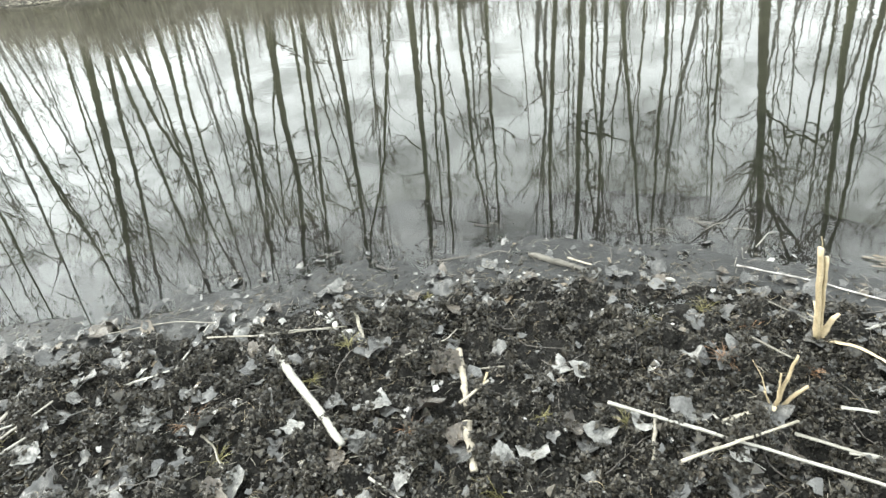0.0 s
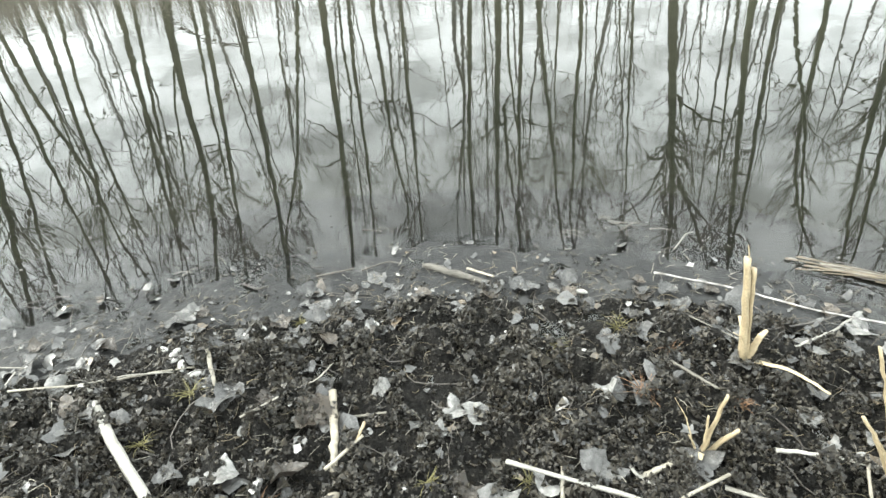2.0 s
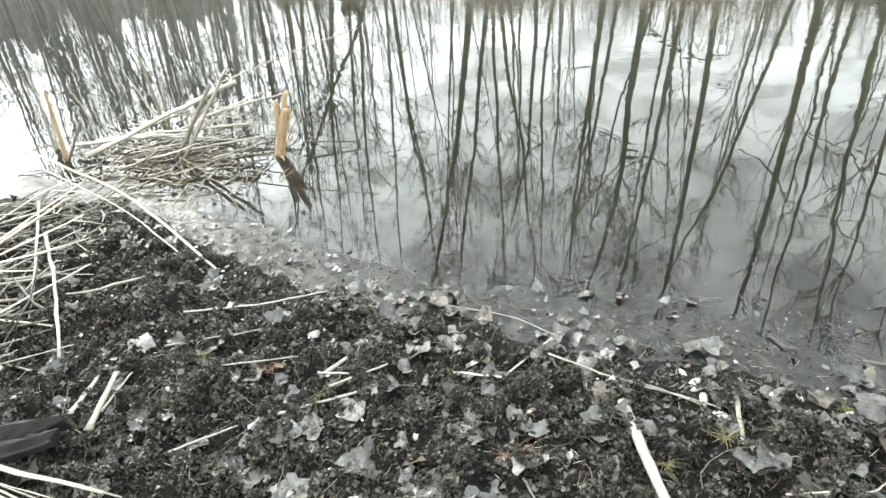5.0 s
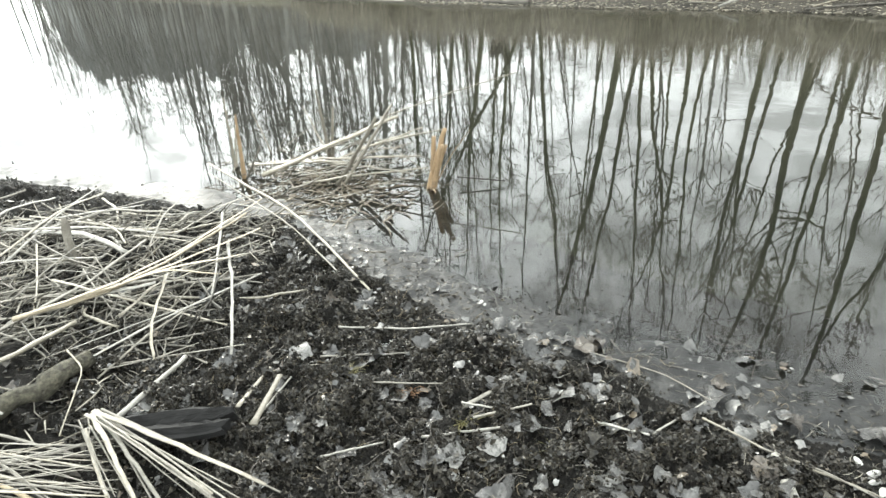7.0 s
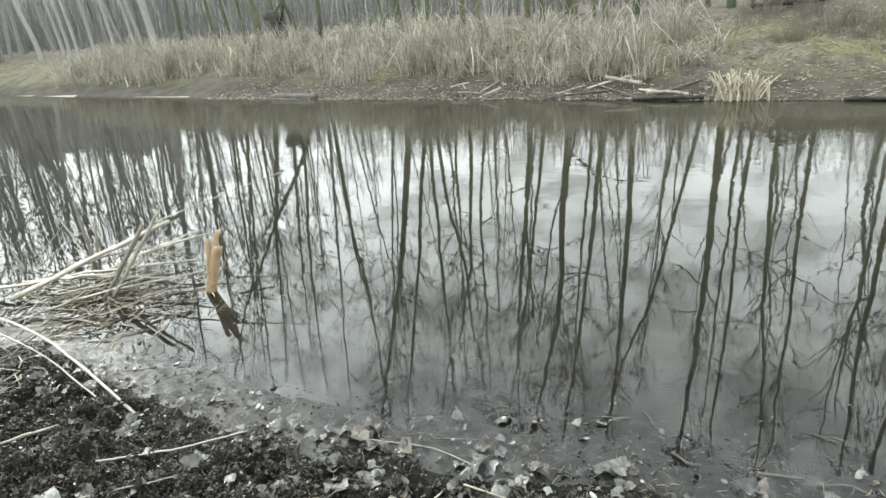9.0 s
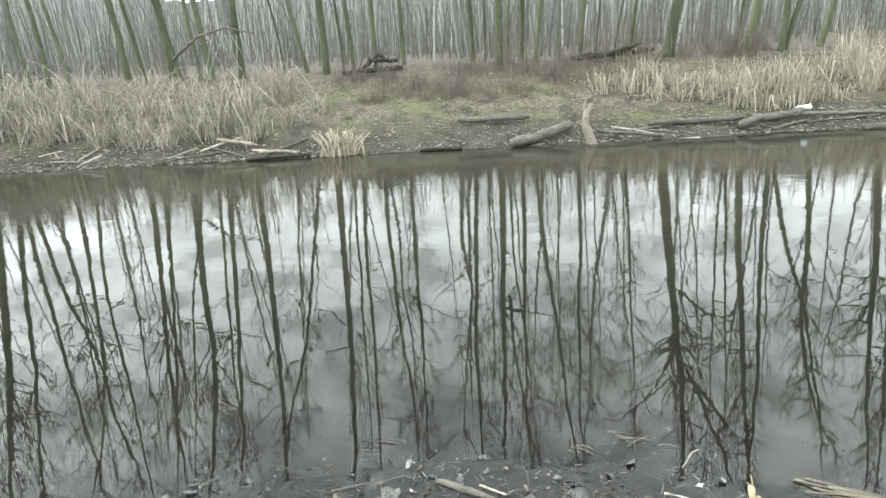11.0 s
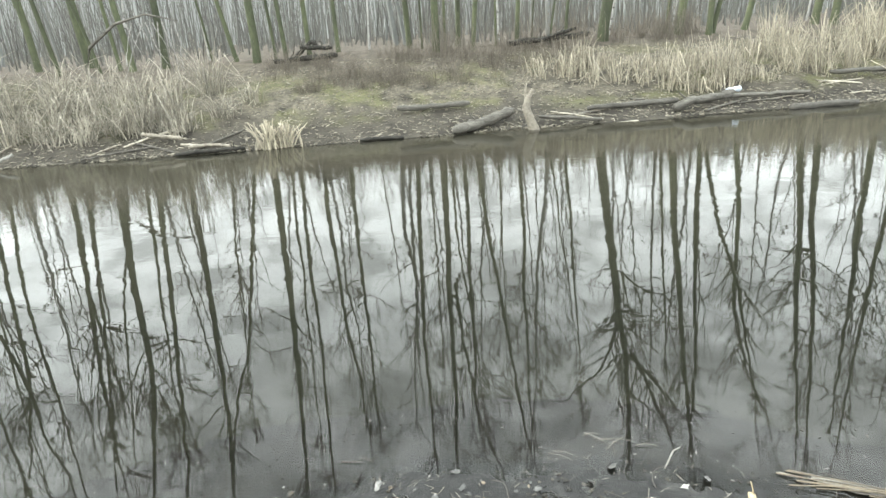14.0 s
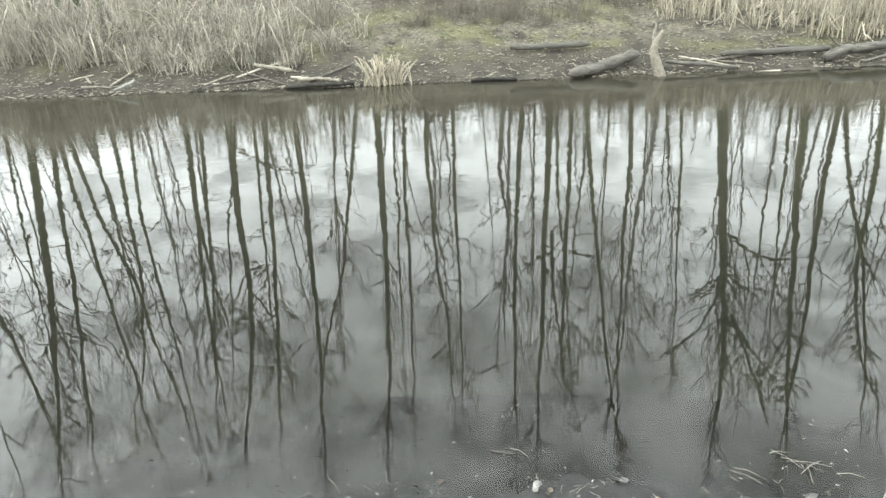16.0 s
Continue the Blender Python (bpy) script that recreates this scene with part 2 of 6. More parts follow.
def far_soil():
    """Bare grey shore, then straw litter with moss, then brown forest floor."""
    m = material("far_bank_soil", (0.082, 0.074, 0.06), (0.028, 0.0255, 0.022), 2.6, 0.9, 0.5, 30, amount=0, depth=0.02, shine=0.08)
    nt = m.node_tree
    p = nt.nodes["Principled BSDF"]
    base = p.inputs["Base Color"].links[0].from_socket
    where = nt.nodes.new("ShaderNodeTexCoord").outputs["Object"]
    s = nt.nodes.new("ShaderNodeSeparateXYZ")
    nt.links.new(where, s.inputs[0])

    def band(lo, hi, z):
        r = nt.nodes.new("ShaderNodeMapRange")
        r.inputs["From Min"].default_value, r.inputs["From Max"].default_value = lo, hi
        nt.links.new(z, r.inputs["Value"])
        return r.outputs[0]

    def times(a, b):
        n = nt.nodes.new("ShaderNodeMath")
        n.operation = "MULTIPLY"
        for i, v in enumerate((a, b)):
            if isinstance(v, float):
                n.inputs[i].default_value = v
            else:
                nt.links.new(v, n.inputs[i])
        return n.outputs[0]

    straw = mix_colour(nt, noise_of(nt, 14, vector=where), (0.045, 0.041, 0.033), (0.155, 0.138, 0.107))
    col = mix_colour(nt, times(band(0.14, 0.5, s.outputs[2]), noise_of(nt, 3.0, 0.35, 0.55, vector=where)), base, straw)
    moss = mix_colour(nt, noise_of(nt, 20, vector=where), (0.06, 0.066, 0.026), (0.15, 0.15, 0.065))
    col = mix_colour(nt, times(times(band(0.15, 0.3, s.outputs[2]), 0.5), noise_of(nt, 0.9, 0.49, 0.62, vector=where)), col, moss)
    floor = mix_colour(nt, noise_of(nt, 6, vector=where), (0.045, 0.039, 0.032), (0.105, 0.09, 0.074))
    col = mix_colour(nt, band(0.8, 1.25, s.outputs[2]), col, floor)
    nt.links.new(col, p.inputs["Base Color"])
    return m


SOIL = far_soil()


def lighten_far_bed():
    """Paints brightness into the bed near the far bank, to lift dark reflections."""
    nt = BED.node_tree
    p = nt.nodes["Principled BSDF"]
    deep = p.inputs["Base Color"].links[0].from_socket
    where = nt.nodes.new("ShaderNodeTexCoord").outputs["Object"]
    split_y = nt.nodes.new("ShaderNodeSeparateXYZ")
    nt.links.new(where, split_y.inputs[0])
    near_far = nt.nodes.new("ShaderNodeMapRange")
    near_far.inputs["From Min"].default_value, near_far.inputs["From Max"].default_value = 6.0, 10.0
    nt.links.new(split_y.outputs[1], near_far.inputs["Value"])
    pale = mix_colour(nt, noise_of(nt, 1.5, vector=where), (0.24, 0.222, 0.188), (0.33, 0.306, 0.26))
    nt.links.new(mix_colour(nt, near_far.outputs[0], deep, pale), p.inputs["Base Color"])


lighten_far_bed()


def water_material():
    m = bpy.data.materials.new("pond_water")
    m.use_nodes = True
    nt = m.node_tree
    nt.nodes.clear()
    where = nt.nodes.new("ShaderNodeTexCoord").outputs["Object"]
    mapping = nt.nodes.new("ShaderNodeMapping")
    mapping.inputs["Scale"].default_value = (1.0, 1.0, 1.0)
    nt.links.new(where, mapping.inputs[0])
    small = nt.nodes.new("ShaderNodeTexNoise")
    small.inputs["Scale"].default_value, small.inputs["Detail"].default_value = 8.0, 1.5
    nt.links.new(mapping.outputs[0], small.inputs["Vector"])
    wide = nt.nodes.new("ShaderNodeTexNoise")
    wide.inputs["Scale"].default_value, wide.inputs["Detail"].default_value = 2.8, 1.0
    nt.links.new(mapping.outputs[0], wide.inputs["Vector"])
    place = nt.nodes.new("ShaderNodeSeparateXYZ")
    nt.links.new(where, place.inputs[0])
    open_water = nt.nodes.new("ShaderNodeMapRange")          # the sheltered edge lies calmer than the open pond
    open_water.inputs["From Min"].default_value, open_water.inputs["From Max"].default_value = 4.0, 10.0
    open_water.inputs["To Min"].default_value, open_water.inputs["To Max"].default_value = 0.18, 1.6
    nt.links.new(place.outputs[1], open_water.inputs["Value"])
    b1 = nt.nodes.new("ShaderNodeBump")
    b1.inputs["Distance"].default_value = 0.0010
    nt.links.new(open_water.outputs[0], b1.inputs["Strength"])
    nt.links.new(small.outputs["Fac"], b1.inputs["Height"])
    b2 = nt.nodes.new("ShaderNodeBump")
    b2.inputs["Strength"].default_value, b2.inputs["Distance"].default_value = 1.0, 0.0008
    nt.links.new(wide.outputs["Fac"], b2.inputs["Height"])
    nt.links.new(b1.outputs[0], b2.inputs["Normal"])
    gloss = nt.nodes.new("ShaderNodeBsdfGlossy")
    far_chop = nt.nodes.new("ShaderNodeMapRange")          # ripples too fine to tell apart out by the far bank
    far_chop.inputs["From Min"].default_value, far_chop.inputs["From Max"].default_value = 5.5, 11.0
    far_chop.inputs["To Min"].default_value, far_chop.inputs["To Max"].default_value = 0.008, 0.07
    nt.links.new(place.outputs[1], far_chop.inputs["Value"])
    nt.links.new(far_chop.outputs[0], gloss.inputs["Roughness"])
    nt.links.new(b2.outputs[0], gloss.inputs["Normal"])
    clear = nt.nodes.new("ShaderNodeBsdfTransparent")
    clear.inputs["Color"].default_value = (0.4, 0.4, 0.365, 1)
    fresnel = nt.nodes.new("ShaderNodeFresnel")
    fresnel.inputs["IOR"].default_value = 1.38
    nt.links.new(b2.outputs[0], fresnel.inputs["Normal"])
    mixed = nt.nodes.new("ShaderNodeMixShader")
    nt.links.new(fresnel.outputs[0], mixed.inputs[0])
    silt = nt.nodes.new("ShaderNodeBsdfDiffuse")          # fine silt hangs in the water
    silt.inputs["Color"].default_value = (0.1, 0.099, 0.085, 1)
    murk = nt.nodes.new("ShaderNodeMixShader")
    murk.inputs[0].default_value = 0.03
    nt.links.new(clear.outputs[0], murk.inputs[1])
    nt.links.new(silt.outputs[0], murk.inputs[2])
    nt.links.new(murk.outputs[0], mixed.inputs[1])
    nt.links.new(gloss.outputs[0], mixed.inputs[2])
    nt.links.new(mixed.outputs[0], nt.nodes.new("ShaderNodeOutputMaterial").inputs[0])
    return m


WATER = water_material()


# ---- mesh tools ----
def mesh_of(name, verts, faces, mats, index=None, smooth=True):
    """A mesh from arrays of corners and of faces that all have the same number of corners."""
    verts, faces = np.asarray(verts, np.float32), np.asarray(faces, np.int32)
    me = bpy.data.meshes.new(name)
    me.vertices.add(len(verts))
    me.vertices.foreach_set("co", verts.ravel())
    n, k = faces.shape
    me.loops.add(n * k)
    me.loops.foreach_set("vertex_index", faces.ravel())
    me.polygons.add(n)
    me.polygons.foreach_set("loop_start", np.arange(0, n * k, k, dtype=np.int32))
    for m in mats:
        me.materials.append(m)
    if index is not None:
        me.polygons.foreach_set("material_index", np.asarray(index, np.int32))
    me.polygons.foreach_set("use_smooth", np.full(n, smooth))
    me.update(calc_edges=True)
    me.validate()
    return me


def tubes(paths, radii, sides=4, flat=1.0):
    """Corners and four-cornered faces of many tubes: paths (count, points, 3), radii (count, points)."""
    P, R = np.asarray(paths, float), np.asarray(radii, float)
    B, N, _ = P.shape
    tangent = np.gradient(P, axis=1)
    tangent /= np.linalg.norm(tangent, axis=2, keepdims=True) + 1e-9
    mean = tangent.mean(axis=1)
    ref = np.where(np.abs(mean[:, 2:3]) > 0.8, [[1.0, 0.0, 0.0]], [[0.0, 0.0, 1.0]])[:, None, :]
    u = np.cross(tangent, ref)
    u /= np.linalg.norm(u, axis=2, keepdims=True) + 1e-9
    v = np.cross(tangent, u)
    a = np.arange(sides) * 2 * np.pi / sides
    ring = u[:, :, None, :] * np.cos(a)[None, None, :, None] + v[:, :, None, :] * np.sin(a)[None, None, :, None] * flat
    verts = (P[:, :, None, :] + ring * R[:, :, None, None]).reshape(-1, 3)
    b, n, s = np.meshgrid(np.arange(B), np.arange(N - 1), np.arange(sides), indexing="ij")
    at = lambda i, j: (b * N + i) * sides + j % sides
    faces = np.stack([at(n, s), at(n, s + 1), at(n + 1, s + 1), at(n + 1, s)], -1).reshape(-1, 4)
    return verts, faces


def join(pieces):
    """One pair of arrays from several pairs of corners and faces."""
    verts, faces, start = [], [], 0
    for v, f in pieces:
        verts.append(v)
        faces.append(np.asarray(f) + start)
        start += len(v)
    return np.concatenate(verts), np.concatenate(faces)


def part(name, me, parent, label=""):
    ob = new(name, me)
    ob.parent = parent
    if label:
        tagged(ob, label)
    return ob


def value_noise(x, y, scale, seed):
    """Smooth noise from -1 to 1 over arrays of places."""
    rng = np.random.RandomState(seed)
    table = rng.rand(256, 256) * 2 - 1
    px, py = np.asarray(x) / scale, np.asarray(y) / scale
    ix, iy = np.floor(px).astype(int), np.floor(py).astype(int)
    fx, fy = px - ix, py - iy
    fx, fy = fx * fx * (3 - 2 * fx), fy * fy * (3 - 2 * fy)
    g = lambda i, j: table[(ix + i) % 256, (iy + j) % 256]
    return (g(0, 0) * (1 - fx) + g(1, 0) * fx) * (1 - fy) + (g(0, 1) * (1 - fx) + g(1, 1) * fx) * fy


# ---- the ground ----
NEAR_X = (-60, -20, -9, -7.9, -7.1, -6.1, -5.06, -4.4, -4.0, -3.7, -3.4, -2.9, -2.43, -1.97, -1.55, -1.1, -0.63, 0.05, 0.73, 1.19, 1.6, 2.0, 2.6, 4, 8, 20, 60)
NEAR_Y = (-6, -4, -1.0, 0.25, 0.85, 1.27, 1.66, 1.93, 2.1, 2.3, 2.28, 2.2, 2.22, 2.23, 2.38, 2.48, 2.65, 2.75, 2.74, 2.6, 2.45, 2.15, 1.9, 1.7, 1.5, 1, 0)


def inland(x, y):
    """Metres of land before the near waterline (below zero: out in the pond)."""
    return np.interp(x, NEAR_X, NEAR_Y) + 0.06 * value_noise(x, y, 0.35, 3) - y


def beyond(x, y):
    """Metres behind the far waterline."""
    return y - (10.92 + 0.12 * value_noise(x, x * 0, 1.7, 5) + np.interp(x, (-120, -40, -14, -9, 30, 60), (3, 1.5, 0.5, 0.15, 0, 1)))


def clump(x, y):
    """Where the peat stands up in crumbly clods (above zero) or sinks to grey mud."""
    return value_noise(x, y, 0.085, 11) + 0.7 * value_noise(x, y, 0.24, 62) + 0.45 * value_noise(x, y, 0.04, 12)


def ground_z(x, y, rough=True):
    dn, df = inland(x, y), beyond(x, y)
    near = np.interp(dn, (-6, -3, -1, -0.3, -0.05, 0, 0.3, 0.6, 1.2, 2, 4, 20, 400), (-1.2, -0.7, -0.16, -0.03, -0.008, -0.005, 0.007, 0.025, 0.05, 0.075, 0.12, 0.6, 3))
    far = np.interp(df, (-6, -3, -1, 0, 0.3, 1.1, 2.1, 3.6, 5.1, 20, 400), (-1.2, -0.7, -0.2, 0, 0.06, 0.28, 0.6, 1.0, 1.3, 1.45, 4))
    z = np.maximum(near, far)
    crumbly = np.clip((dn - 0.32) / 0.3, 0, 1)
    z = z + (0.006 * value_noise(x, y, 0.22, 7) + 0.004 * value_noise(x, y, 0.08, 8)) * np.clip((dn + 0.02) / 0.2, 0, 1)
    z = z + np.clip(df + 0.2, 0, 1) * (0.05 * value_noise(x, y, 1.4, 9) + 0.02 * value_noise(x, y, 0.4, 10))
    if rough:
        lumps = 0.05 * np.clip(clump(x, y) + 0.3, 0, 1.4) ** 0.85 + 0.018 * np.abs(value_noise(x, y, 0.04, 16)) + 0.014 * np.abs(value_noise(x, y, 0.021, 17)) + 0.016 * value_noise(x, y, 0.17, 13)
        z = z + crumbly * (lumps - 0.03) + np.clip((dn - 0.02) / 0.2, 0, 1) * (0.004 * value_noise(x, y, 0.03, 14) + 0.005 * value_noise(x, y, 0.06, 15))
    return z


def axis(*stretches):
    return np.unique(np.concatenate([np.arange(a, b, s) for a, b, s in stretches]).round(4))


gx = axis((-600, -60, 60), (-60, -12, 3), (-12, -7, 0.3), (-7, -3.6, 0.03), (-3.6, -2.8, 0.016), (-2.8, 1.8, 0.0105), (1.8, 2.8, 0.022), (2.8, 4, 0.06), (4, 16, 0.4), (16, 60, 3), (60, 661, 60))
gy = axis((-600, -40, 60), (-40, -4, 3), (-4, -0.6, 0.2), (-0.6, 0.6, 0.03), (0.6, 0.95, 0.016), (0.95, 2.45, 0.0105), (2.45, 2.9, 0.018), (2.9, 4, 0.06), (4, 10.4, 0.4), (10.4, 17, 0.11), (17, 60, 1.6), (60, 901, 70))
GX, GY = np.meshgrid(gx, gy, indexing="ij")
GZ = ground_z(GX, GY)
i, j = np.meshgrid(np.arange(len(gx) - 1), np.arange(len(gy) - 1), indexing="ij")
at = lambda a, b: (a * len(gy) + b).ravel()
quads = np.stack([at(i, j), at(i + 1, j), at(i + 1, j + 1), at(i, j + 1)], -1)
mid_y, mid_dn = (GY[:-1, :-1] + 0.01).ravel(), inland(GX[:-1, :-1], GY[:-1, :-1]).ravel()
mid_df = beyond(GX[:-1, :-1], GY[:-1, :-1]).ravel()
zone = np.where(mid_df > -0.12, 1, np.where(mid_dn < -0.5, 2, np.where(mid_dn > 0.42, 3, np.where(mid_dn < 0.0, 4, 0))))
ground = new("ground", mesh_of("ground", np.stack([GX, GY, GZ], -1).reshape(-1, 3), quads, (MUD, SOIL, BED, PEAT, SHALLOWS), zone))
tagged(ground, "dark wet mud bank and leaf-strewn far shore round the pond", "ground", kind="structure")

wx, wy = np.array([-600.0, -80, -20, 20, 80, 600]), np.array([-30.0, 0, 2, 5, 8, 11, 14, 30])
WX, WY = np.meshgrid(wx, wy, indexing="ij")
i, j = np.meshgrid(np.arange(len(wx) - 1), np.arange(len(wy) - 1), indexing="ij")
at2 = lambda a, b: (a * len(wy) + b).ravel()
water = new("water", mesh_of("water", np.stack([WX, WY, WX * 0], -1).reshape(-1, 3), np.stack([at2(i, j), at2(i + 1, j), at2(i + 1, j + 1), at2(i, j + 1)], -1), (WATER,)))
tagged(water, "still murky pond water mirroring bare trees and cloud", "water", kind="structure")


# ---- trees ----
def limb_paths(rng, origin, turn, rise, length, points=7, sag=0.35):
    """Boughs that leave a stem and bend up towards the light: paths (count, points, 3)."""
    n, q = len(length), np.linspace(0, 1, points)
    lift = rise[:, None] + sag * q + np.cumsum(rng.normal(0, 0.16, (n, points)), 1)
    head = turn[:, None] + np.cumsum(rng.normal(0, 0.2, (n, points)), 1)
    step = (length / (points - 1))[:, None, None] * np.stack([np.cos(head) * np.cos(lift), np.sin(head) * np.cos(lift), np.sin(lift)], -1)
    path = np.cumsum(step, 1)
    return origin[:, None] + path - path[:, :1]


def along(rng, paths, owner, lo=0.2, hi=1.0):
    """A random place on each owner's path, and the share of the way along it."""
    share = rng.uniform(lo, hi, len(owner)) * (paths.shape[1] - 1)
    k = np.minimum(share.astype(int), paths.shape[1] - 2)
    f = (share - k)[:, None]
    return paths[owner, k] * (1 - f) + paths[owner, k + 1] * f, share / (paths.shape[1] - 1)


def tree(girth, height, bends, boughs=(), y=16.0, bark=None, crown=1.0, label="", name="bare_tree"):
    """A bare tree. bends: (height, x) of its trunk's axis; boughs: (girth, (height, x), ...) of its chief limbs."""
    bends = sorted(bends)
    girth *= 0.6
    rng = np.random.RandomState(int(abs(bends[0][1] * 137 + y * 31)) % 99991)
    zs, xs = [b[0] for b in bends], [b[1] for b in bends]
    slope = (xs[-1] - xs[0]) / (zs[-1] - zs[0])
    x = xs[0] - slope * (zs[0] - 1.3)
    y = y + rng.uniform(-0.4, 0.4)
    z = float(ground_z(np.array(x), np.array(y), False))
    zs, xs = [z - 0.2, *zs], [x, *xs]
    if height > zs[-1]:
        zs, xs = zs + [height], xs + [xs[-1] + 0.6 * slope * (height - zs[-1])]
    # trees far to the left take the bark with haze painted in
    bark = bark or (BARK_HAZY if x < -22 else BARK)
    n = 26
    hz = np.linspace(zs[0], height, n)
    s = np.linspace(0, 1, n)
    sway = np.cumsum(rng.normal(0, 0.013, (n, 2)), 0)
    spine = np.stack([np.interp(hz, zs, xs) + sway[:, 0], y + rng.uniform(-0.6, 0.6) * s + sway[:, 1], hz], -1)
    spine[1:-1] = (spine[:-2] + 2 * spine[1:-1] + spine[2:]) / 4
    r = girth / 2 * (1.08 - 0.93 * s ** 1.15)
    r[0] *= 1.3
    thing = tagged(new(name), label or "slender bare grey-barked tree standing on the far bank", "tree", "bare trees on the far bank")
    shift = np.array([x, y, z])
    thing.location = shift
    part("trunk", mesh_of("trunk", *(lambda v, f: (v - shift, f))(*tubes(spine[None], r[None], 9)), (bark,)), thing)
    roots = [spine[n // 3:]]
    for thick, *way in boughs:
        bz, bx = [w[0] for w in way], [w[1] for w in way]
        q = np.linspace(0, 1, 12)
        k = np.linspace(0, len(way) - 1, 12)
        limb = np.stack([np.interp(k, range(len(way)), bx), np.interp(bz[0], hz, spine[:, 1]) + q * rng.uniform(-0.7, 0.7), np.interp(k, range(len(way)), bz)], -1) + np.cumsum(rng.normal(0, 0.02, (12, 3)), 0) * q[:, None]
        part("limb", mesh_of("limb", *(lambda v, f: (v - shift, f))(*tubes(limb[None], (thick * 0.36 * (1 - 0.7 * q))[None], 7)), (bark,)), thing)
        roots.append(limb)
    # boughs over the upper part, twigs on the boughs, fine shoots on the twigs
    wood, thin = [], []
    for i, root in enumerate(roots):
        count = int((18 + 95 * girth) * crown) if i == 0 else 8
        paths = np.repeat(root[None], 1, 0)
        origin, share = along(rng, paths, np.zeros(count, int), 0.0, 1.0)
        share = share ** 0.8
        length = (0.45 + 1.5 * rng.rand(count) ** 1.6) * (1.25 - 0.75 * share) * min(1.35, 0.65 + 3.4 * girth)
        first = limb_paths(rng, origin, rng.uniform(0, 6.28, count), rng.uniform(0.25, 0.95, count), length)
        thick = np.clip(girth * 0.13 * (1.15 - 0.7 * share), 0.009, 0.026)
        wood.append(tubes(first, thick[:, None] * (1 - 0.75 * np.linspace(0, 1, 7)), 5))
        owner = np.repeat(np.arange(count), 5)
        o2, s2 = along(rng, first, owner, 0.15, 1.0)
        head = np.arctan2(*(first[owner, -1] - first[owner, 0])[:, 1::-1].T) + rng.normal(0, 0.8, len(owner))
        second = limb_paths(rng, o2, head, rng.uniform(0.1, 1.2, len(owner)), length[owner] * rng.uniform(0.25, 0.55, len(owner)), 5)
        thin.append(tubes(second, 0.0085 * (1 - 0.5 * np.linspace(0, 1, 5))[None].repeat(len(owner), 0), 3))
        owner3 = np.repeat(np.arange(len(owner)), 2)
        o3, s3 = along(rng, second, owner3, 0.2, 1.0)
        third = limb_paths(rng, o3, head[owner3] + rng.normal(0, 0.9, len(owner3)), rng.uniform(0.0, 1.3, len(owner3)), length[owner[owner3]] * rng.uniform(0.12, 0.34, len(owner3)), 3)
        thin.append(tubes(third, 0.0062 * (1 - 0.4 * np.linspace(0, 1, 3))[None].repeat(len(owner3), 0), 3))
    v, f = join(wood)
    tagged(part("branches", mesh_of("branches", v - shift, f, (bark,)), thing), kind="stuff")
    v, f = join(thin)
    tagged(part("twigs", mesh_of("twigs", v - shift, f, (TWIGS,)), thing), kind="stuff")
    return thing


tree(0.36, 13.2, ((2.3, -36.94), (6.1, -37.56)))
tree(0.34, 12.8, ((1.7, -31.04), (6.7, -32.72)))
tree(0.22, 12.9, ((2.1, -29.78), (4.9, -30.22)))
tree(0.22, 12.4, ((2.1, -28.58), (4.8, -29.21)))
tree(0.21, 13.8, ((2.0, -27.61), (4.7, -28.24)))
tree(0.21, 14.0, ((1.8, -26.67), (4.7, -27.22)))
tree(0.23, 14.2, ((1.8, -25.40), (4.8, -26.08)))
tree(0.22, 14.1, ((1.6, -24.54), (4.8, -25.13)))
tree(0.22, 12.7, ((1.5, -23.71), (4.4, -24.28)))
tree(0.42, 13.5, ((1.5, -22.16), (5.1, -23.04), (6.4, -23.37)))
tree(0.22, 13.5, ((1.3, -20.57), (3.2, -20.49), (4.8, -20.55)))
tree(0.19, 12.3, ((1.8, -19.47), (3.9, -19.55)))
tree(0.18, 14.0, ((1.6, -18.02), (4.4, -18.44), (5.9, -18.63)))
tree(0.15, 13.8, ((1.6, -17.43), (3.4, -17.50)))
tree(0.30, 12.0, ((1.2, -16.49), (3.8, -17.12), (5.3, -17.59)))
tree(0.24, 14.0, ((1.6, -14.70), (3.1, -15.60), (4.5, -16.74), (7.3, -18.49), (8.8, -19.60)), label="bare tree leaning far over to one side")
tree(0.19, 12.0, ((1.4, -16.03), (3.3, -16.36), (7.7, -17.08)))
tree(0.21, 13.8, ((1.2, -15.40), (3.1, -15.46), (5.5, -15.74), (8.6, -15.98)))
tree(0.19, 13.5, ((1.5, -14.37), (4.3, -14.31), (6.5, -14.36), (8.4, -13.99)))
tree(0.18, 12.3, ((1.7, -13.63), (3.7, -13.55), (5.8, -13.24), (7.0, -12.87)))
tree(0.13, 10.9, ((1.3, -11.57), (3.0, -11.78), (5.0, -11.89), (6.2, -11.96)))
tree(0.13, 10.5, ((1.7, -11.19), (3.4, -11.43), (5.0, -11.73), (6.9, -12.17)))
tree(0.36, 14.8, ((1.4, -11.10), (2.7, -11.33), (4.3, -11.67), (5.8, -11.95), (7.7, -12.41), (10.2, -13.04), (13.1, -13.92)))
tree(0.23, 13.8, ((1.4, -10.54), (2.8, -10.79), (4.2, -10.95), (5.8, -11.11), (6.9, -11.28), (9.9, -11.77), (11.8, -12.08)))
tree(0.18, 14.2, ((1.5, -10.10), (2.5, -10.10), (3.4, -10.24), (4.2, -10.08), (5.7, -10.15), (7.1, -10.18)))
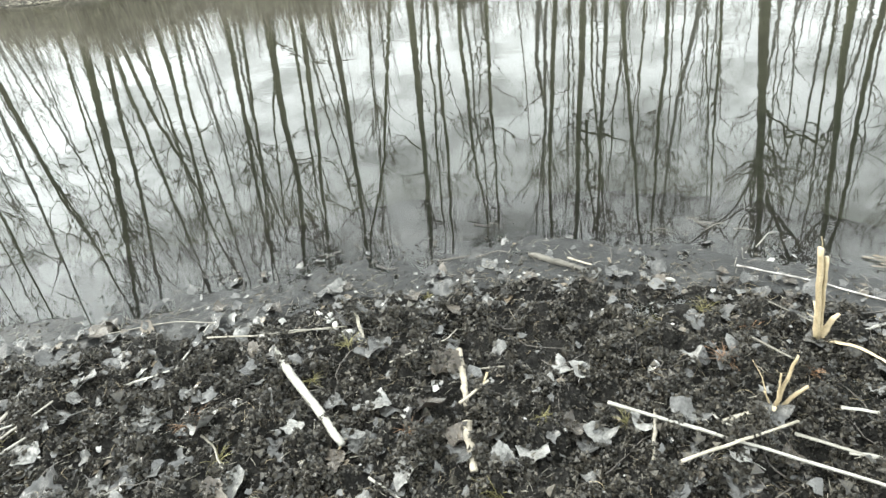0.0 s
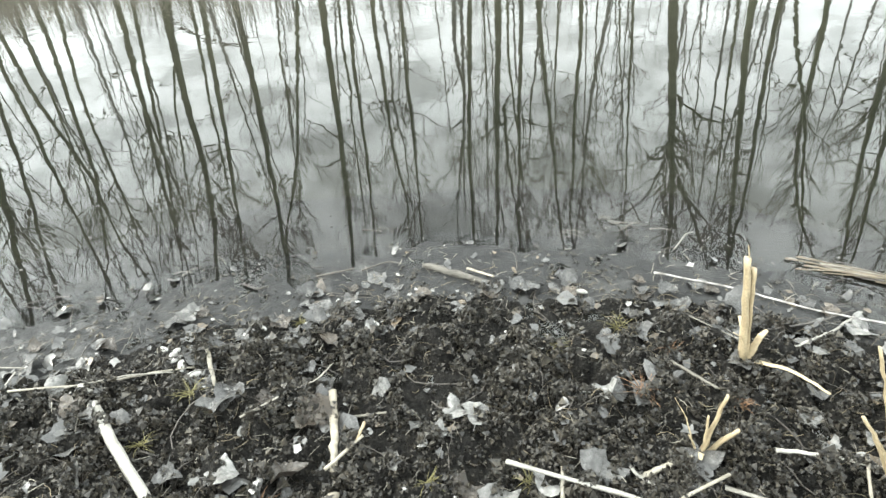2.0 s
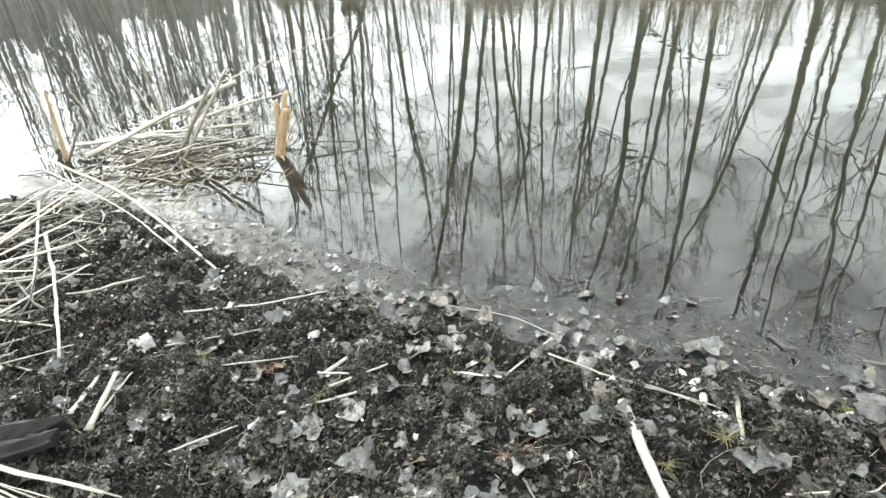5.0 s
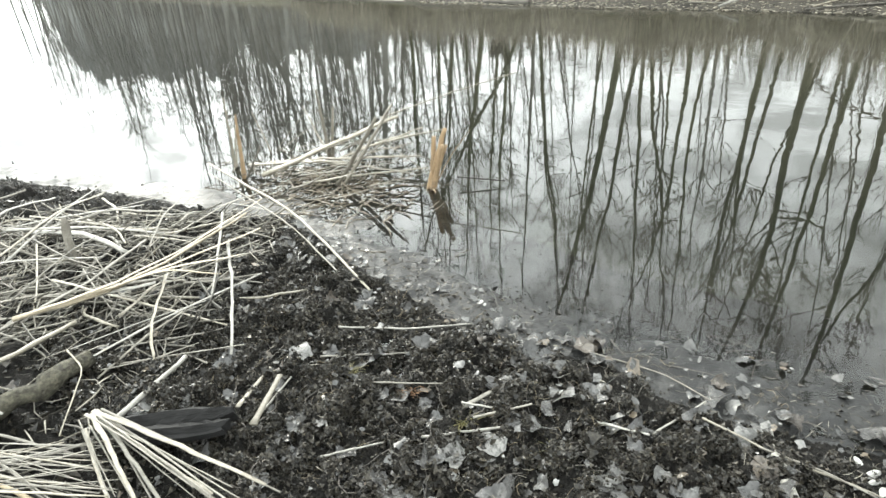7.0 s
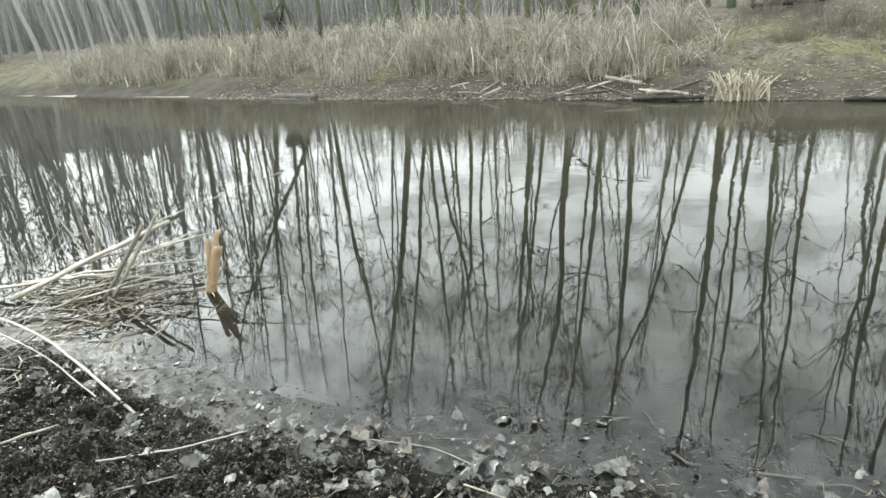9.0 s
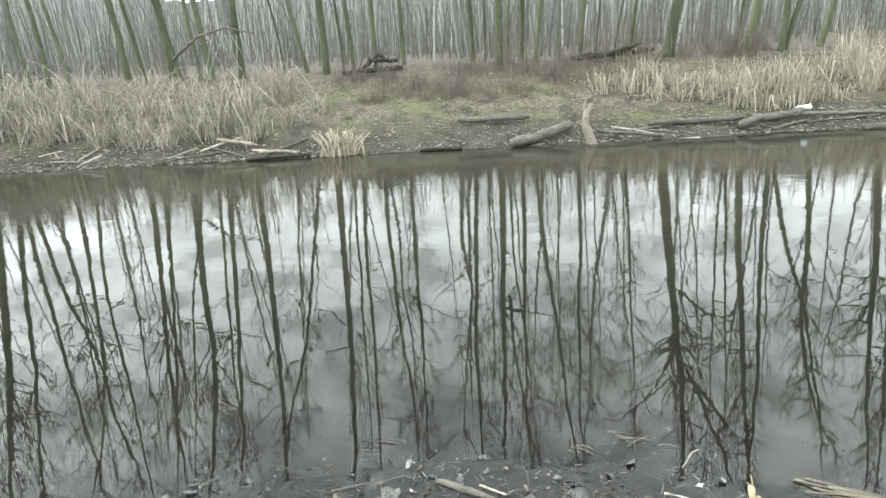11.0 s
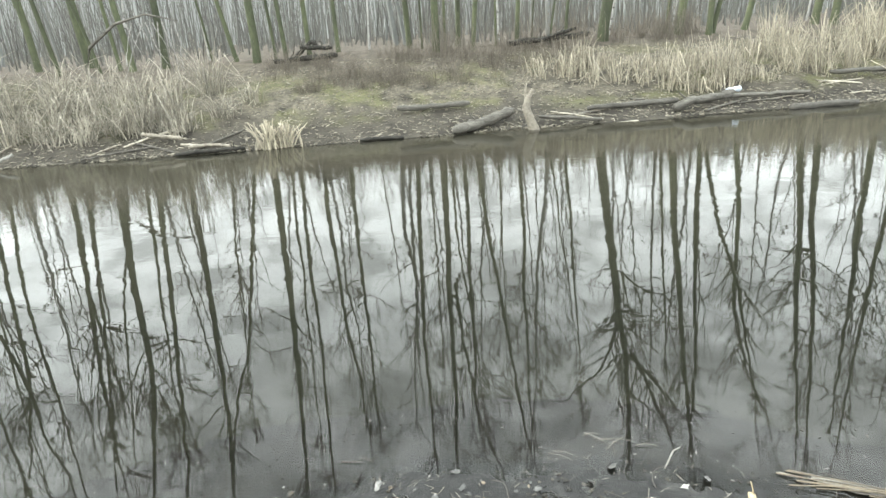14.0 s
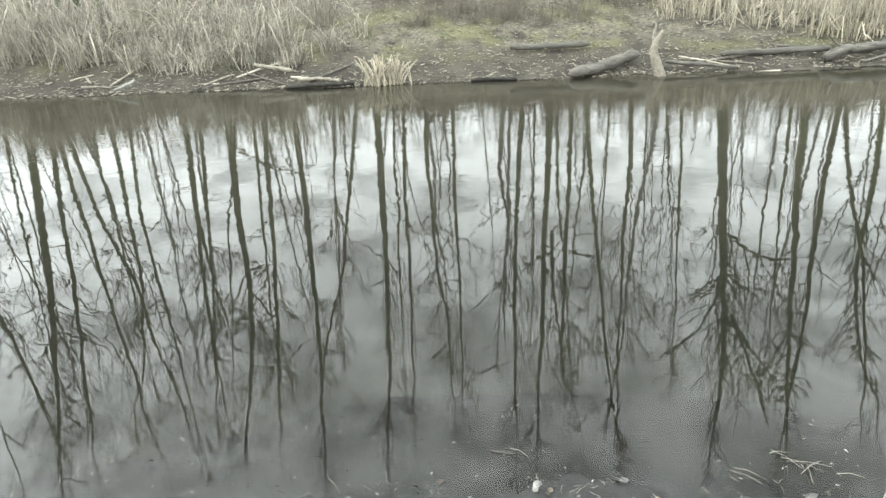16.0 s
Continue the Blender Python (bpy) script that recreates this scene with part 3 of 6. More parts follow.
tree(0.18, 12.1, ((1.7, -9.80), (2.9, -9.69), (3.8, -9.63), (5.1, -9.23), (6.4, -8.98), (7.8, -8.98), (8.9, -8.62), (10.3, -8.56)))
tree(0.12, 10.3, ((1.5, -9.11), (2.6, -9.24), (3.4, -9.19)))
tree(0.19, 11.6, ((1.4, -8.72), (2.6, -8.78), (3.8, -8.90), (4.8, -8.95), (5.9, -9.01), (8.5, -9.69), (10.2, -10.45)))
tree(0.15, 13.6, ((1.5, -8.19), (3.0, -8.44), (4.3, -8.61), (5.9, -8.59), (7.3, -8.57)))
tree(0.24, 12.2, ((1.4, -7.14), (2.9, -7.32), (4.2, -7.45), (6.4, -7.72), (8.5, -7.89), (10.3, -8.03)), boughs=((0.138, (2.7, -7.32), (4.2, -7.45), (5.9, -7.42), (7.5, -7.32), (8.6, -7.31)),))
tree(0.16, 11.4, ((1.6, -6.49), (2.8, -6.64), (4.1, -6.77), (5.8, -6.91), (10.0, -7.50)))
tree(0.32, 13.7, ((1.6, -6.04), (2.9, -6.14), (4.3, -6.23), (6.0, -6.25), (7.4, -6.43), (9.6, -6.90), (12.3, -7.54)))
tree(0.11, 11.0, ((1.7, -5.62), (3.0, -5.85), (3.8, -6.12)))
tree(0.14, 10.2, ((1.6, -5.23), (2.9, -5.39), (4.2, -5.54), (5.8, -5.61), (7.9, -5.77)))
tree(0.22, 13.7, ((1.4, -4.88), (2.8, -5.05), (4.4, -5.17), (6.0, -5.32), (8.2, -5.56), (11.9, -6.13)))
tree(0.25, 15.1, ((1.5, -4.22), (2.8, -4.22), (4.4, -4.28), (6.5, -4.32), (8.6, -4.41), (11.1, -4.66), (13.2, -4.76)))
tree(0.09, 8.7, ((1.7, -3.29), (3.1, -3.50), (4.6, -3.52), (5.7, -3.62)))
tree(0.16, 13.9, ((1.5, -2.74), (2.8, -2.97), (4.4, -3.28), (6.0, -3.59), (7.6, -4.13), (8.4, -4.41)), label="thin bare tree leaning towards its neighbour")
tree(0.29, 13.5, ((1.6, -2.24), (3.3, -2.26), (4.6, -2.25), (6.7, -2.35), (8.7, -2.44), (11.2, -2.71)))
tree(0.12, 10.9, ((1.5, -1.81), (3.0, -1.90), (4.1, -1.85), (4.8, -2.00)))
tree(0.16, 14.3, ((1.5, -1.52), (3.0, -1.59), (4.5, -1.62), (6.1, -1.63), (8.7, -1.69), (12.0, -1.77)))
tree(0.19, 11.7, ((1.7, -1.00), (2.9, -1.02), (4.7, -0.95), (6.1, -0.88), (7.7, -0.71), (9.4, -0.71)))
tree(0.17, 11.4, ((1.6, -0.36), (3.3, -0.44), (5.1, -0.39), (6.9, -0.37), (9.8, -0.39)))
tree(0.21, 13.7, ((1.5, 1.34), (3.0, 1.26), (4.6, 1.20), (6.2, 1.15), (8.7, 1.16), (12.0, 1.21)))
tree(0.09, 8.9, ((1.8, 1.63), (3.4, 1.61), (4.6, 1.64), (6.2, 1.61)))
tree(0.27, 13.1, ((1.8, 1.93), (3.1, 1.94), (4.7, 1.91), (6.2, 1.92), (8.8, 1.94), (11.3, 1.97)), boughs=((0.134, (4.6, 2.05), (6.2, 2.18), (7.8, 2.48), (10.2, 2.70)),), label="thick bare tree with reddish branches near its top")
tree(0.11, 10.8, ((2.0, 2.20), (3.4, 2.22), (4.8, 2.37), (6.3, 2.56)))
tree(0.20, 13.6, ((1.7, 2.58), (3.1, 2.61), (4.8, 2.59), (7.0, 2.62), (9.5, 2.70), (12.1, 3.54)))
tree(0.18, 13.8, ((1.8, 2.84), (3.2, 2.97), (4.6, 3.18), (6.2, 3.44), (8.1, 3.62), (9.5, 3.79), (12.1, 4.37)))
tree(0.18, 11.7, ((1.6, 3.92), (3.5, 3.98), (4.8, 3.92), (6.3, 3.94), (8.0, 3.93), (9.5, 4.10)))
tree(0.08, 9.0, ((2.6, 3.42), (4.4, 3.43), (5.9, 3.50)))
tree(0.08, 8.3, ((1.7, 4.39), (3.2, 4.50), (4.8, 4.60), (7.0, 4.71)))
tree(0.08, 9.2, ((1.8, 4.71), (2.6, 4.87), (3.5, 4.89), (5.1, 5.20)))
tree(0.13, 10.6, ((1.9, 5.17), (3.2, 5.30), (4.7, 5.44), (6.3, 5.52), (7.9, 5.63)))
tree(0.41, 13.0, ((1.6, 5.93), (3.3, 6.16), (4.9, 6.40), (6.3, 6.59), (7.9, 6.85), (10.4, 6.99), (11.8, 6.95)), boughs=((0.168, (7.4, 6.98), (8.7, 8.06), (9.8, 8.94)), (0.170, (7.2, 6.95), (7.9, 7.25), (9.4, 7.90), (10.7, 8.38)), (0.122, (6.0, 6.46), (6.5, 6.46), (7.5, 6.00), (8.3, 4.99)), (0.102, (4.6, 6.36), (5.4, 7.26), (5.6, 8.18)), (0.086, (5.9, 6.54), (6.3, 7.07), (6.4, 8.20)),), label="stout forked bare tree with wide spreading limbs")
tree(0.32, 13.4, ((1.9, 8.02), (3.3, 8.13), (4.9, 8.31), (6.7, 8.51), (8.9, 8.83), (12.2, 9.37)))
tree(0.14, 10.3, ((3.5, 7.98), (4.8, 8.04), (7.0, 8.18)))
tree(0.23, 13.8, ((1.9, 8.61), (3.4, 8.71), (5.0, 8.84), (6.7, 8.96), (8.8, 9.10)))
tree(0.19, 11.4, ((2.0, 8.86), (3.6, 9.26), (5.3, 9.88), (7.2, 10.28), (8.8, 10.67), (10.0, 10.73)))
tree(0.24, 11.6, ((1.9, 9.81), (3.5, 10.02), (4.9, 10.03), (5.6, 10.04), (7.5, 10.42), (9.0, 10.94), (10.4, 11.72)))
tree(0.31, 12.0, ((2.1, 11.73), (4.3, 11.90), (6.1, 11.95), (8.9, 12.23), (10.6, 12.42)))
tree(0.28, 11.4, ((2.2, 13.57), (4.3, 13.48), (6.3, 13.61), (9.3, 13.70)))
tree(0.23, 13.3, ((2.6, 14.42), (4.6, 14.37), (7.2, 14.38), (8.8, 14.40)))
tree(0.29, 11.1, ((3.6, 15.67), (5.6, 15.73), (7.8, 15.94), (9.6, 16.22)))
tree(0.30, 13.0, ((2.1, 12.11), (3.8, 12.2), (6.0, 12.6), (9.0, 13.1)))
for x, lean, girth, tall in ((17.4, 0.3, 0.22, 12.5), (19.0, 0.9, 0.26, 13), (21.2, 0.4, 0.2, 12), (-39.5, -1.0, 0.3, 13), (-42.0, -0.6, 0.24, 12)):
    tree(girth, tall, ((2.0, x), (6.0, x + lean * 0.5), (10.0, x + lean)))
BIRCH_LABEL = "slim white-barked birch among the grey trunks"
for bx, by, lean in ((-6.0, 18.5, 0.5), (-3.6, 17.5, -0.3), (0.4, 19, 0.2), (3.9, 18.2, -0.2), (4.6, 18.8, 0.3), (7.3, 18.5, 0.6), (9.6, 19.5, 0.3), (13.0, 18.2, 0.5), (16.4, 19, -0.3), (-12.6, 18, 0.6)):
    tree(0.09, 10.5, ((1.5, bx), (5.0, bx + lean), (9.0, bx + lean * 1.8)), y=by, bark=BIRCH, crown=0.5, label=BIRCH_LABEL, name="birch_tree")

# far woods: many trunks with branches, haze painted into their bark, and the grey brush between them
rng = np.random.RandomState(21)
count = 420
wx_, wy_ = rng.uniform(-130, 60, count), 19 + 60 * rng.rand(count) ** 1.6
wz_ = ground_z(wx_, wy_, False)
s = np.linspace(0, 1, 7)
lean = rng.normal(0, 0.9, (count, 2))
hh = rng.uniform(9, 17, count)
P = np.stack([wx_[:, None] + lean[:, :1] * s + rng.normal(0, 0.07, (count, 7)), wy_[:, None] + lean[:, 1:] * s, wz_[:, None] - 0.2 + hh[:, None] * s], -1)
R = rng.uniform(0.04, 0.1, count)[:, None] * (1 - 0.85 * s)
pieces = [tubes(P, R, 4)]
bn = 9
idx = np.repeat(np.arange(count), bn)
aa = rng.uniform(0.4, 0.95, len(idx))
o = np.stack([np.array([np.interp(a, s, P[k, :, c]) for a, k in zip(aa, idx)]) for c in range(3)], -1)
turn, rise, ll = rng.uniform(0, 6.28, len(idx)), rng.uniform(0.4, 1.2, len(idx)), rng.uniform(0.8, 3.0, len(idx))
d = np.stack([np.cos(turn) * np.cos(rise), np.sin(turn) * np.cos(rise), np.sin(rise)], -1) * ll[:, None]
q = np.linspace(0, 1, 4)
B = o[:, None] + d[:, None] * q[None, :, None] + rng.normal(0, 0.08, (len(idx), 4, 3)) * q[None, :, None]
pieces.append(tubes(B, np.repeat(0.028 * (1 - 0.8 * q)[None], len(idx), 0), 3))
count = 300
wx_, wy_ = -33 - 95 * rng.rand(count), 15.5 + 28 * rng.rand(count) ** 1.3
wz_ = ground_z(wx_, wy_, False)
lean, hh = rng.normal(0, 1.2, (count, 2)), rng.uniform(9, 18, count)
P = np.stack([wx_[:, None] + lean[:, :1] * s + rng.normal(0, 0.07, (count, 7)), wy_[:, None] + lean[:, 1:] * s, wz_[:, None] - 0.2 + hh[:, None] * s], -1)
pieces.append(tubes(P, rng.uniform(0.06, 0.15, count)[:, None] * (1 - 0.85 * s), 6))
idx = np.repeat(np.arange(count), 24)
aa = rng.uniform(0.25, 0.98, len(idx))
o = np.stack([np.array([np.interp(a, s, P[k, :, c]) for a, k in zip(aa, idx)]) for c in range(3)], -1)
turn, rise, ll = rng.uniform(0, 6.28, len(idx)), rng.uniform(0.2, 1.2, len(idx)), rng.uniform(0.8, 3.2, len(idx))
d = np.stack([np.cos(turn) * np.cos(rise), np.sin(turn) * np.cos(rise), np.sin(rise)], -1) * ll[:, None]
B = o[:, None] + d[:, None] * q[None, :, None] + rng.normal(0, 0.1, (len(idx), 4, 3)) * q[None, :, None]
pieces.append(tubes(B, np.repeat(0.035 * (1 - 0.7 * q)[None], len(idx), 0), 3))
far_left = tagged(new("far_woods", mesh_of("far_woods", *join(pieces[2:]), (BARK_HAZY,))), "bare trees far along the pond, painted pale with haze", "woodland", kind="stuff")
woods = new("far_woods", mesh_of("far_woods", *join(pieces[:2]), (BARK_FAR_HAZED,)))
tagged(woods, "bare woodland behind the pond with haze painted into its grey", "woodland", kind="stuff")


def bend_stems(rng, x, y, height, radius, lean=0.12, curl=0.25, points=5, turn=None, keep=0.2):
    """Paths and radii of many upright stems that lean and droop."""
    n = len(x)
    z = ground_z(x, y, False)
    a = rng.uniform(0, 6.28, n) if turn is None else turn
    l = np.abs(rng.normal(0, lean, n)) * height
    c = np.abs(rng.normal(0, curl, n)) * height
    s = np.linspace(0, 1, points)
    out = l[:, None] * s + c[:, None] * s ** 3
    zz = z[:, None] - 0.03 + height[:, None] * s - 0.45 * c[:, None] * s ** 3
    P = np.stack([x[:, None] + np.cos(a)[:, None] * out, y[:, None] + np.sin(a)[:, None] * out, zz], -1)
    return P, radius[:, None] * (1 - (1 - keep) * s)


rng = np.random.RandomState(22)
n = 9000
bx, by = rng.uniform(-115, 48, n), 19 + 45 * rng.rand(n) ** 1.2
P, R = bend_stems(rng, bx, by, np.minimum(rng.uniform(1.5, 10.0, n), 0.8 + 0.24 * (by - 14)), rng.uniform(0.014, 0.034, n), 0.12, 0.1, 4)
brush = new("brushwood", mesh_of("brushwood", *tubes(P, R, 3), (BRUSH,)))
tagged(brush, "tangled grey leafless undergrowth between the trunks", "undergrowth", kind="stuff")


# the wood's edge far behind: a plain strip, haze painted into its colour
HAZE = material("painted_haze_wood_edge", (0.33, 0.335, 0.325), (0.25, 0.255, 0.248), 0.25, 1.0, 0.0, 1.2, stretch=(1, 1, 0.12), amount=0)
rng = np.random.RandomState(24)
ex = np.arange(-420, 260, 0.8)
ey = 105 - 0.0004 * (ex + 60) ** 2
top = np.interp(ex, (-420, -400, -386, -374, -300, -180, -110, -35, 20, 80, 110, 260), (4, 7, 18, 46, 42, 28, 19, 13, 14, 23, 28, 32))
top += 0.06 * top * (2.2 * value_noise(ex, ex * 0, 14, 25) + 1.3 * value_noise(ex, ex * 0, 4, 26) + rng.uniform(-0.8, 0.8, len(ex)))
rows = np.stack([np.stack([ex, ey, np.full_like(ex, 0.5)], -1), np.stack([ex, ey, top * 0.6], -1), np.stack([ex, ey, top], -1)], 0)
k = np.arange(len(ex) - 1)
strip = np.concatenate([np.stack([r * len(ex) + k, r * len(ex) + k + 1, (r + 1) * len(ex) + k + 1, (r + 1) * len(ex) + k], -1) for r in (0, 1)])
backdrop = tagged(new("backdrop", mesh_of("backdrop", rows.reshape(-1, 3), strip, (HAZE,))), "distant edge of the wood with mist painted into its grey", "backdrop", kind="structure")


# ---- reed beds and shore litter across the pond ----
def reed_bed(name, label, stretches, per_metre, seed, mat, thick=1.0, lean=0.2, droop=0.3):
    """Dry reeds in clumps: upright stalks, arching leaves and broken stalks. stretches: (x from, x to, y from, y to, height)."""
    rng = np.random.RandomState(seed)
    pieces = []
    for x0, x1, y0, y1, h in stretches:
        clumps = int((x1 - x0) * (y1 - y0) * per_metre)
        cx, cy = rng.uniform(x0, x1, clumps), y0 + (y1 - y0) * rng.rand(clumps) ** 1.1
        size = h * np.clip(rng.normal(0.95, 0.22, clumps) + 0.3 * value_noise(cx, cy, 0.9, seed + 3), 0.35, 1.5)
        fewer = np.clip(rng.normal(1, 0.3, clumps), 0.3, 1.6)
        k = np.repeat(np.arange(clumps), (24 * fewer).astype(int))
        n = len(k)
        spread = rng.normal(0, 0.09, (n, 2))
        out = np.arctan2(spread[:, 1], spread[:, 0]) + rng.normal(0, 0.7, n)
        P, R = bend_stems(rng, cx[k] + spread[:, 0], cy[k] + spread[:, 1], size[k] * rng.uniform(0.5, 1.2, n), rng.uniform(0.006, 0.0165, n) * thick, lean, droop, 5, out, 0.25)
        pieces.append(tubes(P, R, 3, 0.6))
        n = n // 4
        k = rng.randint(0, clumps, n)
        a = rng.uniform(0, 6.28, n)
        o = np.stack([cx[k] + rng.normal(0, 0.12, n), cy[k] + rng.normal(0, 0.12, n)], -1)
        z = ground_z(o[:, 0], o[:, 1], False)
        up, run = size[k] * rng.uniform(0.25, 0.8, n), size[k] * rng.uniform(0.3, 0.8, n)
        share = np.array([0, 0.12, 0.2, 0.65, 1.0])
        high = np.stack([0 * up, 0.9 * up, up, 0.55 * up, up * rng.uniform(0.0, 0.3, n)], -1)
        P = np.stack([o[:, :1] + np.cos(a)[:, None] * run[:, None] * share, o[:, 1:] + np.sin(a)[:, None] * run[:, None] * share, z[:, None] - 0.02 + high], -1)
        pieces.append(tubes(P, rng.uniform(0.006, 0.014, n)[:, None] * thick * np.array([[1, 1, 0.9, 0.7, 0.4]]), 3, 0.6))
    ob = new(name, mesh_of(name, *join(pieces), (mat,)))
    return tagged(ob, label, "reeds", kind="stuff")


reed_bed("reed_bed", "dense bleached dry reeds standing and arching on the far shore",
         ((-24, -11, 12.6, 15.0, 0.8), (-11, -5.5, 12.1, 14.4, 0.85), (-5.5, -2.6, 11.95, 13.9, 0.85), (-2.6, -1.9, 12.5, 13.4, 0.5), (-6.5, -2.9, 11.75, 12.4, 0.5)), 5.4, 31, REED_PALE, 1.0, 0.22, 0.4)
reed_bed("reed_bed", "bright straw-coloured reeds beside fallen logs on the far shore",
         ((3.6, 5.5, 12.8, 14.0, 0.5), (5.5, 8.6, 12.1, 13.6, 0.6), (8.6, 12.5, 12.6, 14.6, 0.85), (12.5, 20, 12.4, 15.0, 0.85)), 5.5, 32, REED_BED, 1.1, 0.22, 0.12)
reed_bed("low_scrub", "thin reddish-brown dead weeds on the far bank", ((-1.9, 5.0, 13.4, 15.6, 0.42), (-1.0, 3.0, 13.2, 14.0, 0.35)), 6.5, 33, RUST_BRUSH, 0.45, 0.3, 0.2)


reed_bed("shrub_thicket", "leafless brown twiggy shrubs at the foot of the trees", ((1.9, 4.2, 14.9, 16.0, 0.95), (4.2, 8.5, 15.2, 16.6, 0.8)), 5.0, 34, RUST_BRUSH, 0.5, 0.35, 0.15)


def scatter_bits(name, label, x, y, length, radius, seed, mat, lift=0.004, tilt=0.15):
    rng = np.random.RandomState(seed)
    n = len(x)
    a, t = rng.uniform(0, 6.28, n), rng.normal(0, tilt, n)
    L = length * rng.uniform(0.4, 1.3, n)
    d = np.stack([np.cos(a) * np.cos(t), np.sin(a) * np.cos(t), np.sin(t)], -1) * L[:, None]
    o = np.stack([x, y, np.maximum(ground_z(x, y), 0.0) + lift + np.abs(d[:, 2]) / 2], -1)
    q = np.linspace(-0.5, 0.5, 3)
    P = o[:, None] + d[:, None] * q[None, :, None]
    P[:, 1] += rng.normal(0, 0.08, (n, 3)) * L[:, None] * [1, 1, 0.3]
    R = radius * rng.uniform(0.5, 1.4, n)[:, None] * np.array([[0.8, 1.0, 0.5]])
    ob = new(name, mesh_of(name, *tubes(P, R, 3), (mat,)))
    return tagged(ob, label, "plant litter", kind="stuff")


rng = np.random.RandomState(41)
n = 13000
lx, ly = rng.uniform(-14, 13, n), 11.0 + 4.2 * rng.rand(n) ** 1.2
scatter_bits("shore_litter", "broken pale straw and bark bits on the far shore", lx, ly, 0.075, 0.0085, 42, STRAW_FAR)


def log(name, points, radius, mat, label, stubs=0, seed=1, lift=0.0):
    """A fallen log along points, with uneven girth, bark ridges, broken ends and side stubs."""
    rng = np.random.RandomState(seed)
    pts = np.array(points, float)
    k = np.linspace(0, len(pts) - 1, 12)
    path = np.stack([np.interp(k, np.arange(len(pts)), pts[:, c]) for c in range(3)], -1) + rng.normal(0, radius * 0.12, (12, 3))
    path[:, 2] += lift
    r = radius * (1 + rng.normal(0, 0.1, 12))
    r[0] *= 0.8
    r[-1] *= 0.65
    bm = bmesh.new()
    v, f = tubes(path[None], r[None], 10)
    v = v + rng.normal(0, radius * 0.07, v.shape)
    vs = [bm.verts.new(c) for c in v]
    for q in f:
        bm.faces.new([vs[i] for i in q])
    for end in (0, 11):
        mid = bm.verts.new(path[end] + (path[1] - path[0]) * (0.12 if end == 0 else -0.12) * 0.5)
        ring = vs[end * 10: end * 10 + 10]
        for a in range(10):
            bm.faces.new((ring[a], ring[(a + 1) % 10], mid))
    bmesh.ops.recalc_face_normals(bm, faces=bm.faces)
    me = bpy.data.meshes.new("trunk")
    bm.to_mesh(me)
    bm.free()
    me.materials.append(mat)
    for p in me.polygons:
        p.use_smooth = True
    if not stubs:
        return tagged(new(name, me), label, "log")
    thing = tagged(new(name), label, "log")
    part("trunk", me, thing)
    for _ in range(stubs):
        o = path[rng.randint(2, 10)]
        d = np.array([rng.normal(0, 0.5), rng.normal(0, 0.3), rng.uniform(0.3, 1)]) * radius * rng.uniform(2, 5)
        q = np.linspace(0, 1, 5)[:, None]
        part("branch_stub", mesh_of("branch_stub", *tubes((o + d * q + rng.normal(0, 0.01, (5, 3)))[None], (radius * 0.3 * (1 - 0.6 * q[:, 0]))[None], 6), (mat,)), thing)
    return thing


log("fallen_log", ((-11.6, 11.25, 0.05), (-10.2, 11.3, 0.03)), 0.065, DEADWOOD, "long grey log lying at the far waterline")
log("fallen_log", ((-2.75, 11.25, 0.1), (-2.35, 11.2, 0.11), (-2.0, 11.12, 0.07)), 0.028, PALEWOOD, "short pale barkless log on the far shore")
log("fallen_log", ((-2.9, 11.0, 0.02), (-2.3, 10.98, 0.05), (-1.8, 11.05, 0.04)), 0.035, DARKWOOD, "dark tangled root at the far waterline", 4, 3)
log("fallen_log", ((0.05, 11.0, 0.03), (0.4, 10.98, 0.035), (0.78, 10.97, 0.02)), 0.032, DARKWOOD, "dark wet log at the far waterline")
log("fallen_log", ((0.75, 12.1, 0.36), (2.1, 12.18, 0.37)), 0.05, DEADWOOD, "long weathered grey log lying up the far bank", seed=5)
log("fallen_log", ((1.6, 10.95, 0.06), (2.1, 11.15, 0.13), (2.75, 11.5, 0.26)), 0.085, DEADWOOD, "thick weathered stump log lying by the water", 2, 6)
log("fallen_log", ((3.15, 11.3, 0.15), (3.6, 11.15, 0.11), (4.2, 11.05, 0.06)), 0.03, DEADWOOD, "thin bent grey bough at the far waterline", 2, 7)
log("fallen_log", ((4.1, 11.5, 0.2), (5.8, 11.55, 0.22)), 0.05, DEADWOOD, "long grey log along the far shore", seed=8)
log("fallen_log", ((5.6, 11.25, 0.13), (5.95, 11.3, 0.22), (6.3, 11.4, 0.22), (6.9, 11.6, 0.3)), 0.07, DEADWOOD, "knotted old root stock on the far shore", 2, 9)
log("fallen_log", ((6.6, 11.6, 0.22), (8.35, 11.5, 0.2)), 0.04, DEADWOOD, "long grey log along the far shore", seed=10)
log("fallen_log", ((7.55, 10.9, 0.03), (8.8, 10.85, 0.04)), 0.06, DEADWOOD, "grey log half afloat at the far waterline", seed=11)
log("fallen_log", ((9.3, 12.3, 0.45), (11.4, 12.25, 0.43)), 0.05, DEADWOOD, "long grey log in front of the reeds", seed=12)
log("driftwood_stick", ((-5.75, 11.1, 0.06), (-5.55, 11.2, 0.14), (-5.45, 11.25, 0.19)), 0.028, REED_WHITE, "short white driftwood stick on the far shore", seed=13)
log("fallen_log", ((-3.6, 11.75, 0.3), (-2.9, 11.55, 0.2)), 0.035, PALEWOOD, "pale broken bough below the reeds", seed=14)
